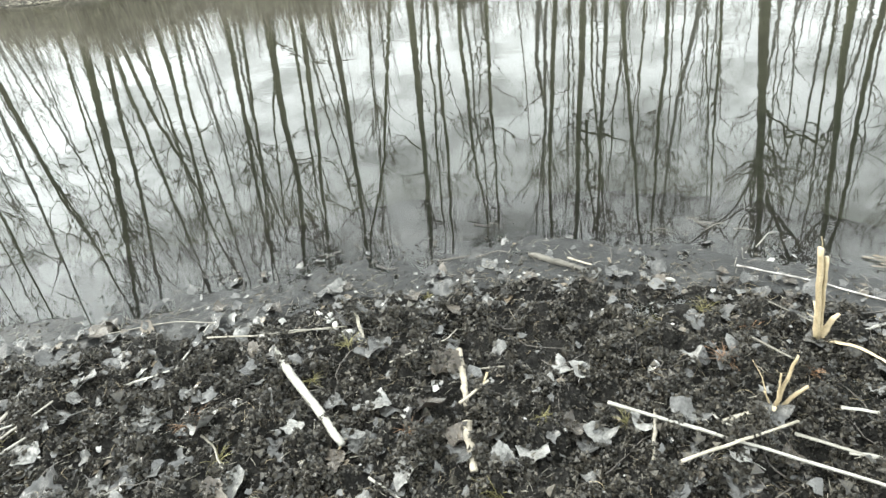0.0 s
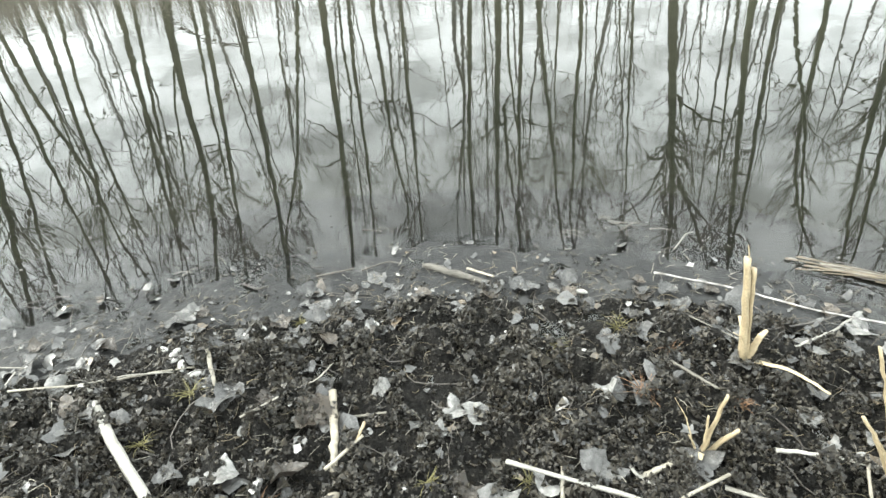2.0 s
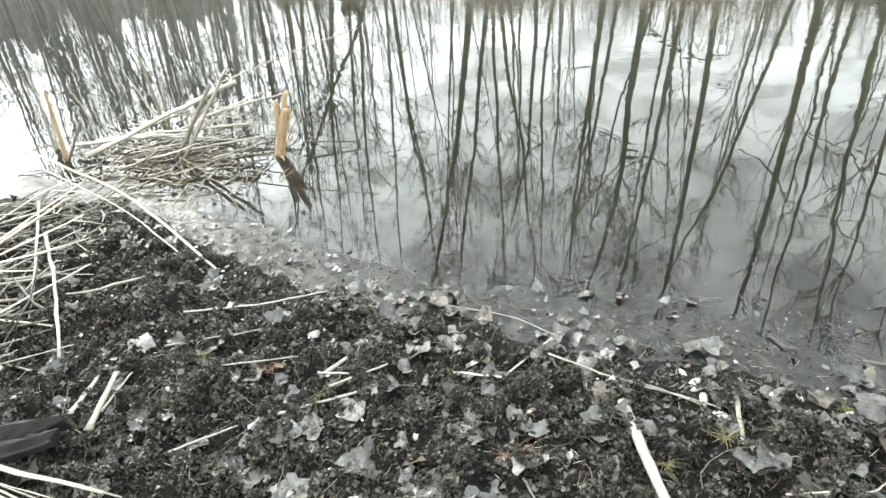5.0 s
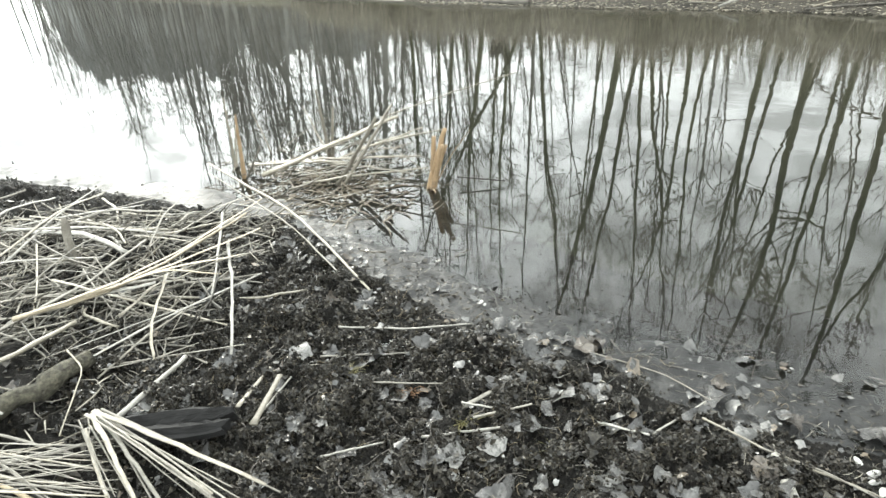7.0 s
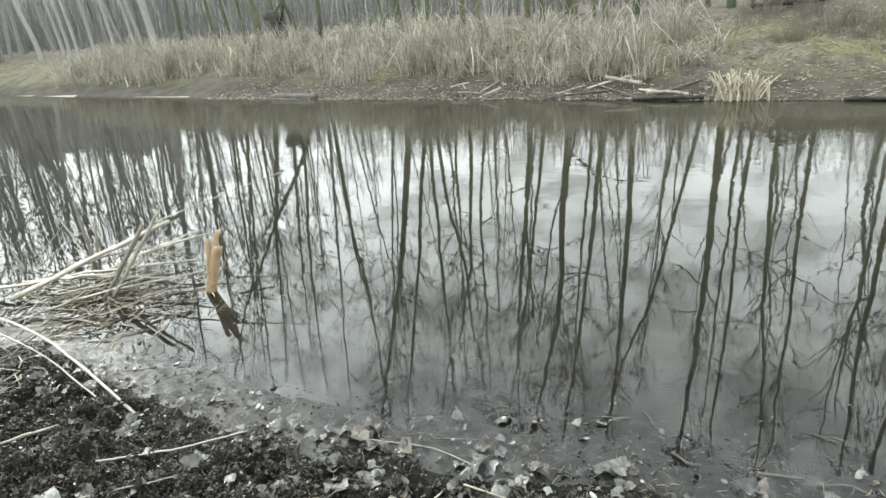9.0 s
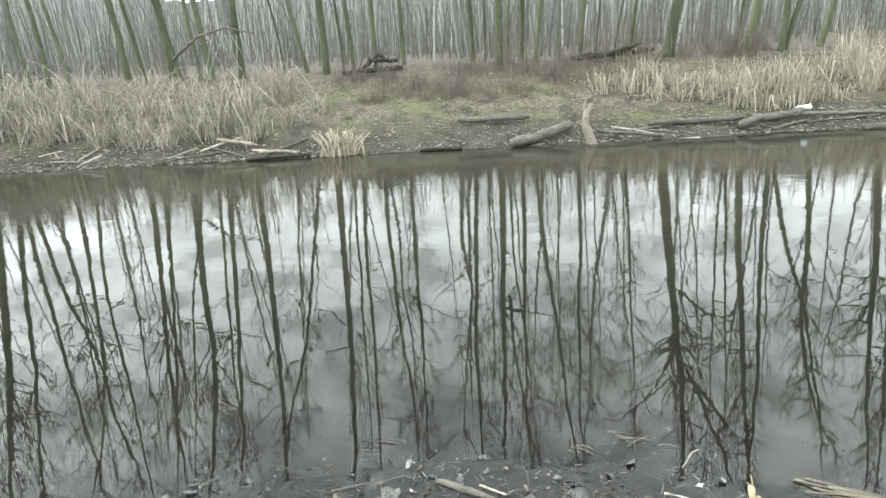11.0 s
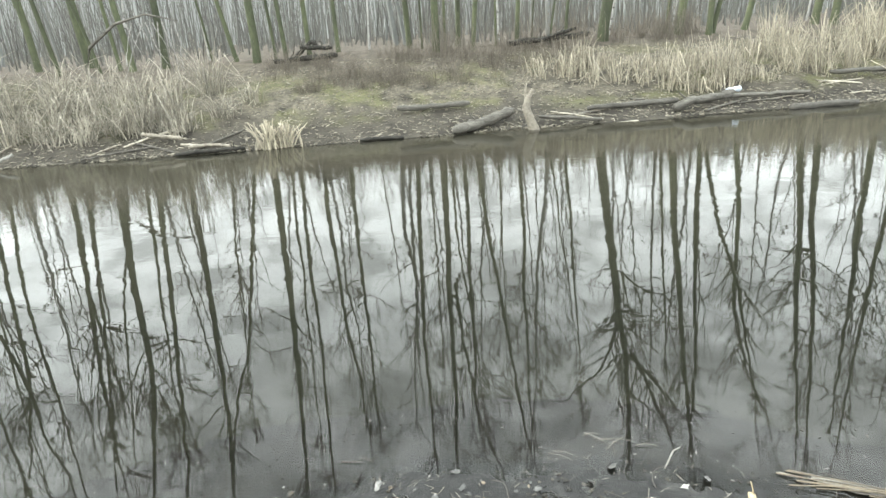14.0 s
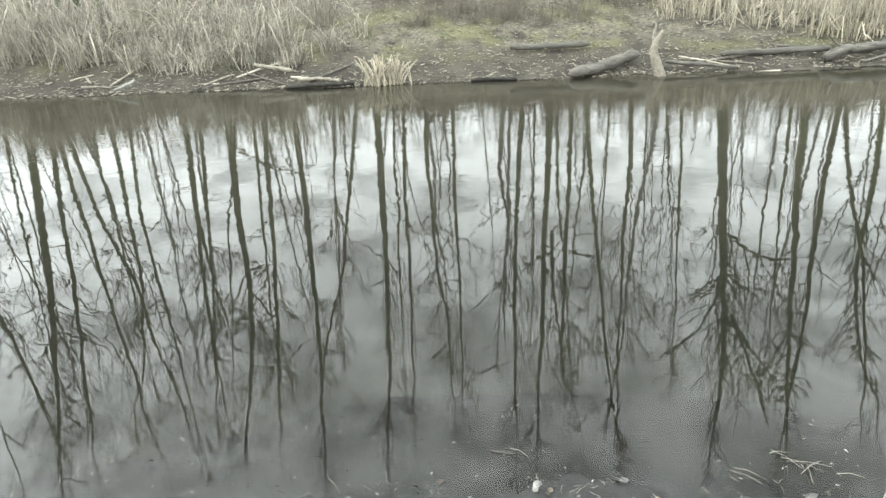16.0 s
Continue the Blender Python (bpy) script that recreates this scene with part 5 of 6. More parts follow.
def reed_stub(x, y, z, stalks, label, mat, sheaths=(), taper=0.6):
    """A cut reed stump: several stalks from one root. stalks and sheaths: (top x, top y, top z, radius)."""
    thing = tagged(new("reed_stub"), label, "reed stub")
    thing.location = (x, y, z)
    for kind, rows, flat in (("stalk", stalks, 0.55), ("sheath", sheaths, 0.2)):
        for i, (tx, ty, tz, r) in enumerate(rows):
            o = np.array([(i % 3 - 1) * r * 0.7, (i % 2) * r * 0.6, -0.03])
            top = np.array([tx - x, ty - y, tz - z])
            mid = o + (top - o) * 0.55 + np.array([0, 0, 0.015 if kind == "stalk" else 0.03])
            part(kind, stem_mesh(kind, (o, mid, top), r, mat, 7, flat, taper if kind == "stalk" else 0.4, False, int(abs(tx) * 999) + i), thing)
    return thing


reed_stub(1.262, 1.95, 0.04, ((1.212, 2.0, 0.36, 0.0165), (1.232, 1.99, 0.33, 0.0135)), "tall cut yellow reed stub standing in the mud", REED_FRESH,
          ((1.207, 2.005, 0.4, 0.007), (1.4, 1.76, 0.06, 0.011), (1.2, 1.95, 0.13, 0.008), (1.26, 2.04, 0.11, 0.012), (1.32, 1.98, 0.1, 0.015)), taper=0.9)
reed_stub(0.99, 1.6, 0.05, ((1.012, 1.6, 0.27, 0.0095), (1.045, 1.57, 0.18, 0.009), (0.98, 1.6, 0.2, 0.007), (0.95, 1.61, 0.12, 0.005)), "small broken yellow reed stub", REED_FRESH, ((0.93, 1.68, 0.18, 0.007), (0.965, 1.56, 0.09, 0.011)))
reed_stub(1.39, 1.46, 0.08, ((1.28, 1.56, 0.44, 0.009), (1.3, 1.555, 0.48, 0.008), (1.33, 1.54, 0.5, 0.009), (1.31, 1.53, 0.38, 0.01), (1.3, 1.54, 0.24, 0.011)), "splayed cluster of split pale yellow reed stalks", REED_FRESH, ((1.31, 1.5, 0.22, 0.014), (1.42, 1.58, 0.48, 0.007)))
reed_stub(1.58, 1.5, 0.08, ((1.5, 1.55, 0.24, 0.014), (1.62, 1.6, 0.33, 0.013)), "short broken yellow reed stub", REED_FRESH)
# stubs standing in the water
reed_stub(2.31, 2.58, 0.0, ((2.31, 2.58, 0.18, 0.014), (2.33, 2.6, 0.13, 0.009)), "short pale reed stub standing in water", REED, ((2.3, 2.59, 0.39, 0.004),))
reed_stub(2.49, 2.58, 0.0, ((2.46, 2.61, 0.28, 0.012), (2.5, 2.59, 0.12, 0.009)), "short pale reed stub standing in water", REED)
reed_stub(2.47, 2.4, 0.0, ((2.45, 2.43, 0.28, 0.013),), "short pale reed stub standing in water", REED)
stem(((2.46, 2.72, 0.012), (2.62, 2.66, 0.01)), 0.006, TWIG, "dark twig floating between reed stubs", "twig", "twig")
reed_stub(-3.35, 2.8, 0.0, ((-3.27, 2.9, 0.4, 0.03), (-3.33, 2.85, 0.35, 0.028), (-3.24, 2.84, 0.31, 0.026), (-3.3, 2.92, 0.28, 0.026)), "rusty brown broken reed stump standing in water", RUST_REED, ((-3.12, 2.98, 0.4, 0.006), (-3.2, 2.72, 0.03, 0.008)))
stem(((-3.25, 2.95, 0.06), (-3.0, 3.15, 0.03)), 0.008, TWIG, "dark stick lying on the water", "twig", "twig")
reed_stub(-4.97, 2.12, 0.0, ((-4.96, 2.15, 0.55, 0.013), (-5.0, 2.2, 0.3, 0.01)), "upright dry reed stalk on the spit", REED)
reed_stub(-4.65, 2.05, 0.02, ((-4.64, 2.09, 0.48, 0.014), (-4.68, 2.1, 0.4, 0.012)), "upright rusty reed stalk on the spit", RUST_REED)
reed_stub(-4.49, 2.71, 0.0, ((-4.5, 2.69, 0.55, 0.017), (-4.4, 2.75, 0.42, 0.015), (-4.69, 2.65, 0.41, 0.008)), "pale upright reed stalks on the spit", REED)
reed_stub(-5.1, 2.5, 0.0, ((-5.15, 2.42, 0.35, 0.008), (-4.82, 2.93, 0.24, 0.01), (-4.9, 2.8, 0.32, 0.006)), "thin splayed reed stalks in the water", REED)
reed_stub(-3.85, 0.74, 0.1, ((-3.87, 0.78, 0.34, 0.018), (-3.83, 0.72, 0.2, 0.015)), "upright brown withered reed leaf", REED_GREY, ((-3.86, 0.77, 0.36, 0.03),))
reed_stub(-3.86, 0.15, 0.12, ((-3.87, 0.22, 0.3, 0.02), (-3.8, 0.22, 0.26, 0.018), (-3.76, 0.28, 0.2, 0.014)), "cluster of pale broken reed sheaths", REED_WHITE, ((-3.9, 0.2, 0.32, 0.025),))
for base, tip, r in (((-4.37, 2.08, 0.08), (-3.92, 3.0, 0.36), 0.026), ((-3.89, 2.45, 0.0), (-3.69, 2.8, 0.52), 0.021), ((-3.92, 2.42, 0.0), (-3.75, 2.7, 0.45), 0.015),
                     ((-4.0, 2.9, 0.36), (-3.3, 3.6, 0.62), 0.008), ((-4.25, 2.85, 0.1), (-3.75, 3.3, 0.22), 0.013), ((-4.3, 2.6, 0.05), (-3.7, 3.05, 0.3), 0.011),
                     ((-4.45, 1.99, 0.06), (-4.4, 2.12, 0.28), 0.008), ((-3.6, 2.95, 0.02), (-3.95, 2.8, 0.25), 0.006), ((-4.7, 2.3, 0.05), (-3.7, 3.0, 0.1), 0.014),
                     ((-4.1, 2.25, 0.03), (-3.55, 2.95, 0.06), 0.012), ((-4.4, 2.45, 0.08), (-3.5, 2.75, 0.09), 0.01), ((-3.7, 3.15, 0.02), (-3.6, 2.75, 0.2), 0.005), ((-3.5, 3.1, 0.01), (-3.75, 2.7, 0.3), 0.005),
                     ((-4.6, 2.5, 0.1), (-4.1, 3.2, 0.12), 0.01), ((-4.75, 2.15, 0.06), (-4.05, 2.6, 0.1), 0.016)):
    mid = tuple((a + b) / 2 + c for a, b, c in zip(base, tip, (0.02, 0.0, 0.015)))
    stem((base, mid, tip), r * 1.25, REED, "broken dry reed leaning over the spit", flat=0.5, group="broken reeds on the spit")

rng = np.random.RandomState(177)
for k in range(22):
    x, y = rng.uniform(-4.6, -3.5), rng.uniform(2.15, 2.95)
    a, l = math.radians(rng.normal(48, 30)), rng.uniform(0.25, 0.75)
    z0 = 0.03 + 0.1 * rng.rand()
    stem(((x - math.cos(a) * l / 2, y - math.sin(a) * l / 2, z0), (x + rng.normal(0, 0.02), y, z0 + 0.03), (x + math.cos(a) * l / 2, y + math.sin(a) * l / 2, z0 + rng.uniform(-0.02, 0.16))), rng.uniform(0.005, 0.014), (REED, REED_GREY, SODDEN, REED)[k % 4], "broken dry reed leaning over the spit", flat=rng.uniform(0.25, 0.7), taper=0.5, lift=0.0, group="broken reeds on the spit")

# long stalks that lie across the reed heap
stem(((-4.75, 1.85, 0.16), (-3.44, 1.86, 0.12), (-2.46, 1.7, 0.06)), 0.0095, REED, "long dry reed stalk lying down to the water", lift=0.0)
stem(((-4.5, 1.75, 0.17), (-3.3, 1.75, 0.13), (-2.5, 1.66, 0.05)), 0.0065, REED_GREY, "long pale reed stalk lying down to the water", lift=0.0)
stem(((-3.62, 1.5, 0.2), (-3.2, 1.28, 0.13), (-2.72, 1.02, 0.07)), 0.0085, REED_WHITE, "pale reed stalk reaching out of the heap", lift=0.0)
for k, (x2, y2, x3, y3, z3) in enumerate(((-3.2, 1.03, -3.25, 1.5, 0.24), (-3.13, 1.06, -3.1, 1.5, 0.2), (-3.08, 1.02, -2.98, 1.32, 0.16), (-3.05, 1.0, -2.92, 1.2, 0.13), (-3.16, 1.1, -3.3, 1.62, 0.27))):
    stem(((-3.24, 0.4, 0.19), (-3.13, 0.74, 0.21 + 0.006 * k), (x2 + 0.02, y2, 0.22 + 0.012 * k), (x3, y3, z3 + 0.06)), 0.018 - 0.0015 * k, REED_TAN, "long flat reed leaf split from a thick stalk", flat=(0.55, 0.25)[k > 0], taper=0.45, lift=0.0, group="split reed stalk")
stem(((-3.3, 0.3, 0.13), (-3.35, 0.7, 0.18), (-3.5, 1.05, 0.24)), 0.013, REED_GREY, "grey bent stalk of reed", flat=0.4, lift=0.0)
stem(((-2.75, -0.02, 0.17), (-2.9, 0.28, 0.19), (-3.08, 0.6, 0.15)), 0.0145, REED, "thick pale stalk of reed", lift=0.0, taper=0.8)
stem(((-2.28, 0.52, 0.13), (-2.42, 0.85, 0.17)), 0.0135, REED_WHITE, "thick pale stalk of reed", lift=0.0)
stem(((-3.12, 1.33, 0.24), (-2.8, 1.2, 0.17), (-2.42, 1.01, 0.09)), 0.009, REED_WHITE, "flat pale reed leaf hanging off the heap", flat=0.3, lift=0.0)
stem(((-2.77, 0.52, 0.2), (-2.62, 0.54, 0.18), (-2.37, 0.39, 0.12)), 0.004, REED, "thin bent straw lying over a branch", lift=0.0)
stem(((-1.95, 0.89, 0.11), (-2.1, 1.07, 0.13)), 0.014, REED, "pale split reed piece", flat=0.4, lift=0.0)
for k, (x, y, dx, dy, h) in enumerate(((-3.78, 0.22, 0.0, 0.03, 0.34), (-3.74, 0.27, 0.05, 0.05, 0.3), (-3.36, 0.02, -0.05, 0.03, 0.22), (-3.32, 0.1, 0.1, 0.02, 0.26), (-3.4, -0.02, -0.1, 0.1, 0.2))):
    stem(((x, y, 0.1), (x + dx * 0.4, y + dy * 0.5, 0.1 + h * 0.55), (x + dx, y + dy, 0.1 + h)), 0.03 - 0.003 * (k % 3), REED_WHITE, "broad torn pale reed sheath sticking up", flat=0.14, taper=0.06, nodes=False, lift=0.0, group="torn reed sheaths")
rng = np.random.RandomState(176)
for k in range(17):
    wide = k % 3 == 0
    x1, y1 = -1.86 + 0.016 * k + rng.normal(0, 0.05), 0.46 + 0.02 * k + rng.normal(0, 0.035)
    x0, y0 = -2.29 + rng.normal(0, 0.025), 0.47 + 0.003 * k + rng.normal(0, 0.015)
    stem(((x0, y0, 0.175 + 0.01 * (k % 4)), ((x0 + x1) / 2 + rng.normal(0, 0.006), (y0 + y1) / 2, 0.168 + 0.01 * (k % 4)), (x1, y1, 0.145 + 0.008 * (k % 4))), rng.uniform(0.008, 0.0125) if wide else rng.uniform(0.003, 0.007), (REED, REED_GREY, REED_GREY)[k % 3], "split pale reed leaf of a fanned bundle", flat=0.12 if wide else 0.5, taper=0.55, nodes=False, lift=0.0, group="fanned reed bundle")
for k in range(34):
    f, e = k / 33, rng.normal(0, 0.03)
    x1, y1 = -2.12 + 0.16 * f + rng.normal(0, 0.12), 0.47 - 0.05 * f + rng.normal(0, 0.09)
    stem(((-2.72 + 0.26 * f + e, -0.14 + rng.normal(0, 0.04), 0.165 + 0.02 * rng.rand()), (-2.42 + 0.22 * f + e * 1.5, 0.18 - 0.02 * f + e, 0.18 + 0.02 * rng.rand()), (x1, y1, 0.15)), rng.uniform(0.0025, 0.008), (REED_GREY, REED_MAT, REED_GREY, REED)[k % 4], "dry grey reed lying in a loose sheaf", flat=rng.uniform(0.2, 0.7), taper=0.5, lift=0.0, group="loose reed sheaf")
for pts, r, flat in ((((-2.45, -0.06, 0.14), (-2.34, 0.12, 0.2), (-2.17, 0.22, 0.18), (-1.98, 0.34, 0.12)), 0.0125, 0.5), (((-2.44, -0.05, 0.15), (-2.33, -0.01, 0.17), (-2.22, 0.03, 0.1)), 0.024, 0.15), (((-2.43, -0.04, 0.15), (-2.42, 0.08, 0.22), (-2.33, 0.12, 0.2), (-2.12, 0.14, 0.11)), 0.011, 0.2), (((-2.47, -0.1, 0.14), (-2.36, 0.06, 0.2), (-2.3, 0.15, 0.19)), 0.016, 0.2)):
    stem(pts, r, REED_FRESH, "yellow blade of reed curling from the sheaf", flat=flat, taper=0.5, nodes=False, lift=0.0, group="yellow reed blades")
log("fallen_log", ((-11.1, 0.15, 0.03), (-10.4, 0.52, 0.035), (-10.05, 0.82, 0.0)), 0.028, DARKWOOD, "dark sunken log lying in the water", seed=21)
log("fallen_branch", ((-2.6, 0.02, 0.15), (-2.62, 0.3, 0.165), (-2.63, 0.43, 0.17), (-2.75, 0.57, 0.15)), 0.04, MOSSWOOD, "thick mossy grey branch among dry reeds", seed=72)


def slab(points, width, thick, mat, label):
    """A split slab of rotten wood with fibres along it and ragged ends."""
    rng = np.random.RandomState(73)
    a, e = np.array(points[0]), np.array(points[1])
    along = e - a
    side = np.cross(along, (0, 0, 1.0))
    side /= np.linalg.norm(side)
    n, m = 15, 9
    ridge = rng.normal(0, 0.1, m)
    verts, faces = [], []
    for lid in (1, 0):
        for k in range(m):
            w = k / (m - 1) - 0.5
            start, stop = rng.uniform(-0.06, 0.05), 1 + rng.uniform(-0.12, 0.06)
            for i in range(n):
                s = start + (stop - start) * i / (n - 1)
                taper = 0.75 + 0.5 * math.sin(math.pi * min(max(s, 0), 1)) * 0.6
                z = (lid * thick * (0.7 + ridge[k] * 1.6 + rng.normal(0, 0.05)) * (1 - 1.6 * abs(w) ** 2.2))
                verts.append(a + along * s + side * w * width * taper + np.array([0, 0, z]))
    at3 = lambda l, k, i: l * m * n + k * n + i
    for l in (0, 1):
        for k in range(m - 1):
            for i in range(n - 1):
                q = (at3(l, k, i), at3(l, k, i + 1), at3(l, k + 1, i + 1), at3(l, k + 1, i))
                faces.append(q if l else q[::-1])
    for i in range(n - 1):
        faces.append((at3(0, 0, i), at3(0, 0, i + 1), at3(1, 0, i + 1), at3(1, 0, i)))
        faces.append((at3(1, m - 1, i), at3(1, m - 1, i + 1), at3(0, m - 1, i + 1), at3(0, m - 1, i)))
    for k in range(m - 1):
        faces.append((at3(1, k, 0), at3(1, k + 1, 0), at3(0, k + 1, 0), at3(0, k, 0)))
        faces.append((at3(0, k, n - 1), at3(0, k + 1, n - 1), at3(1, k + 1, n - 1), at3(1, k, n - 1)))
    return tagged(new("wood_slab", mesh_of("wood_slab", verts, faces, (mat,), smooth=False)), label, "wood")


slab(((-2.19, 0.57, 0.125), (-1.99, 0.84, 0.12)), 0.12, 0.055, CHARRED, "dark split piece of rotten wood on the peat")

# sodden bundle of reeds afloat
rng = np.random.RandomState(74)
for k in range(26):
    x0, x1 = 1.6 + rng.uniform(0, 0.35), 2.15 + rng.uniform(-0.2, 0.5)
    line = lambda x: 2.45 - (x - 1.6) * 0.6 + rng.normal(0, 0.025)
    stem(((x0, line(x0), 0.006), ((x0 + x1) / 2, line((x0 + x1) / 2), 0.012 + 0.022 * rng.rand()), (x1, line(x1), 0.015 + 0.03 * rng.rand())), rng.uniform(0.003, 0.007), (SODDEN, REED_GREY, SODDEN, SODDEN, TWIG)[k % 5], "sodden reed of a bundle afloat at the bank", flat=0.5, lift=0.0, group="floating reed bundle")

# thin straws lying in the shallows
rng = np.random.RandomState(79)
for x0, y0, x1, y1 in ((0.85, 2.72, 0.93, 2.66), (0.87, 2.73, 0.94, 2.69), (1.03, 2.82, 1.1, 2.72), (1.05, 2.78, 1.16, 2.71), (1.06, 2.76, 1.2, 2.73), (1.02, 2.8, 1.08, 2.8), (1.08, 2.7, 1.18, 2.76), (1.1, 2.66, 1.12, 2.74), (1.2, 2.7, 1.28, 2.68), (0.1, 2.84, 0.16, 2.8), (-0.55, 2.7, -0.5, 2.64), (-0.7, 2.6, -0.62, 2.6), (-0.66, 2.58, -0.6, 2.64)):
    stem(((x0, y0, 0.004), ((x0 + x1) / 2, (y0 + y1) / 2 + 0.005, 0.01), (x1, y1, 0.004)), 0.0016, REED_GREY, "thin pale straw lying in the shallows", lift=0.0, group="straws in the shallows")
stem(((1.25, 2.55, 0.003), (1.28, 2.58, 0.012), (1.31, 2.61, 0.03), (1.34, 2.615, 0.035)), 0.0035, REED_WHITE, "small hooked white straw at the waterline", lift=0.0)
stem(((0.03, 2.83, 0.004), (0.11, 2.81, 0.006)), 0.004, TWIG, "small dark twig in the shallows", "twig", "twig", lift=0.0)

# the heap of dry reeds: stalks that share a few shapes
rng = np.random.RandomState(75)
shapes = []
for k in range(10):
    bend = rng.normal(0, 0.05, 2)
    kink = rng.uniform(0.3, 0.7)
    pts = ((-0.5, 0, 0), (kink - 0.5, bend[0], abs(bend[1]) * 0.5), (0.5, rng.normal(0, 0.02), 0))
    shapes.append(stem_mesh("dry_reed", pts, 0.008, (REED, REED_GREY, REED_WHITE, REED_GREY, REED)[k % 5], 6, (0.6, 0.25, 0.15)[k % 3], 0.7, True, 80 + k))
HEAP_X, HEAP_LO, HEAP_HI = (-6.6, -5.4, -4.5, -3.6, -3.0, -2.4), (-0.9, -0.6, -0.5, -0.4, -0.3, -0.2), (-0.75, 0.1, 1.15, 1.9, 1.4, 0.5)
made = 0
while made < 195:
    x = rng.uniform(-6.4, -2.55)
    lo, hi = np.interp(x, HEAP_X, HEAP_LO), np.interp(x, HEAP_X, HEAP_HI)
    y = lo + (hi - lo) * rng.rand() ** 0.75
    if x > -3.1 and rng.rand() < (0.85 if y < 0.7 else 0.45) or value_noise(np.array(x), np.array(y), 0.5, 74) < -0.3:
        continue
    made += 1
    length = rng.uniform(0.25, 1.05)
    turn = math.degrees(math.atan2(0.75, 0.55)) + (rng.normal(0, 32) if rng.rand() < 0.65 else rng.uniform(-90, 90))
    z = float(ground_z(np.array(x), np.array(y), False)) + 0.03 + 0.12 * rng.rand() ** 1.4
    ob = new("dry_reed", shapes[rng.randint(10)])
    fat = math.exp(rng.normal(-0.28, 0.42))
    ob.matrix_basis = pose(x, y, z, rng.uniform(0, 40), rng.normal(0, 7), turn) @ Matrix.Diagonal((length, fat, fat, 1))
    tagged(ob, "dry bleached reed stalk lying in a tangled heap", "reed", "heap of dry reeds")
rng = np.random.RandomState(82)
n = 1300
hx = rng.uniform(-6.3, -2.6, n)
lo, hi = np.interp(hx, HEAP_X, HEAP_LO), np.interp(hx, HEAP_X, HEAP_HI)
hy = lo + (hi - lo) * rng.rand(n)
keep = (value_noise(hx, hy, 0.5, 74) > -0.35) & ((hx < -3.1) | (hy > 0.75))
scatter_bits("reed_tangle", "grey matted reed straw at the bottom of the heap", hx[keep], hy[keep], 0.4, 0.0055, 83, REED_MAT, 0.012, 0.14)
rng = np.random.RandomState(76)
n = 4200
hx = rng.uniform(-7.2, -2.3, n)
lo, hi = np.interp(hx, HEAP_X, HEAP_LO), np.interp(hx, HEAP_X, HEAP_HI)
hy = lo + (hi - lo) * rng.rand(n)
keep = (hx < -3.15) | (rng.rand(n) < 0.2)
hx, hy = hx[keep], hy[keep]
scatter_bits("reed_chaff", "short broken straw under the reed heap", hx, hy, 0.16, 0.0035, 77, STRAW, 0.02, 0.22)
n = 420
hx, hy = rng.normal(-4.0, 0.4, n), rng.normal(2.35, 0.25, n)
scatter_bits("reed_chaff", "sodden straw and dark bits round the spit", hx, hy, 0.16, 0.004, 78, SODDEN, 0.004, 0.1)


# fallen leaves: a few shapes, each laid many times
def leaf_mesh(seed, mat):
    """A curled poplar leaf 1 m wide, to be scaled, with teeth, a midrib fold and a stalk."""
    rng = np.random.RandomState(seed)
    bm = bmesh.new()
    rings, n = 5, 22
    curl, fold, wave = rng.uniform(-0.6, 1.3), rng.uniform(0.0, 0.6), rng.uniform(0, 6.28)
    torn, lobed = rng.uniform(0, 6.28), seed % 2 == 0
    grid = []
    for r in range(1, rings + 1):
        row = []
        for k in range(n):
            a = k * 2 * math.pi / n
            edge = 0.5 * (1 + 0.22 * math.cos(a) - 0.12 * math.cos(3 * a) + 0.05 * ((-1) ** k))
            if lobed:
                edge *= 0.92 + 0.1 * math.cos(5 * a)
            if abs((a - torn + math.pi) % (2 * math.pi) - math.pi) < 0.4:
                edge *= 0.72
            x, y = edge * r / rings * math.cos(a), edge * r / rings * math.sin(a)
            z = fold * abs(y) + curl * (x * x - 0.6 * y * y) + 0.11 * (r / rings) ** 2 * math.sin(3 * a + wave) + rng.normal(0, 0.012)
            row.append(bm.verts.new((x, y, z)))
        grid.append(row)
    mid = bm.verts.new((0, 0, 0))
    for k in range(n):
        bm.faces.new((mid, grid[0][k], grid[0][(k + 1) % n]))
        for r in range(rings - 1):
            bm.faces.new((grid[r][k], grid[r + 1][k], grid[r + 1][(k + 1) % n], grid[r][(k + 1) % n]))
    v, f = tubes([[(0.45, 0, 0.02), (0.0, 0.0, 0.012), (-0.4, 0.01, 0.03), (-0.8, 0.08, 0.05)]], [[0.006, 0.012, 0.014, 0.014]], 4)
    vs = [bm.verts.new(c) for c in v]
    for q in f:
        bm.faces.new([vs[i] for i in q])
    me = bpy.data.meshes.new("fallen_leaf")
    bm.to_mesh(me)
    bm.free()
    me.materials.append(mat)
    for p in me.polygons:
        p.use_smooth = True
    return me


LEAVES = {m.name: [leaf_mesh(90 + 7 * k, m) for k in range(6)] for m in (LEAF_PALE, LEAF_WET, LEAF_BROWN)}
LEAF_LABEL = {"bleached_leaf": "pale bleached curled poplar leaf on the mud", "sodden_leaf": "dark grey sodden leaf pressed into the mud", "brown_leaf": "brown wet curled leaf on the mud"}


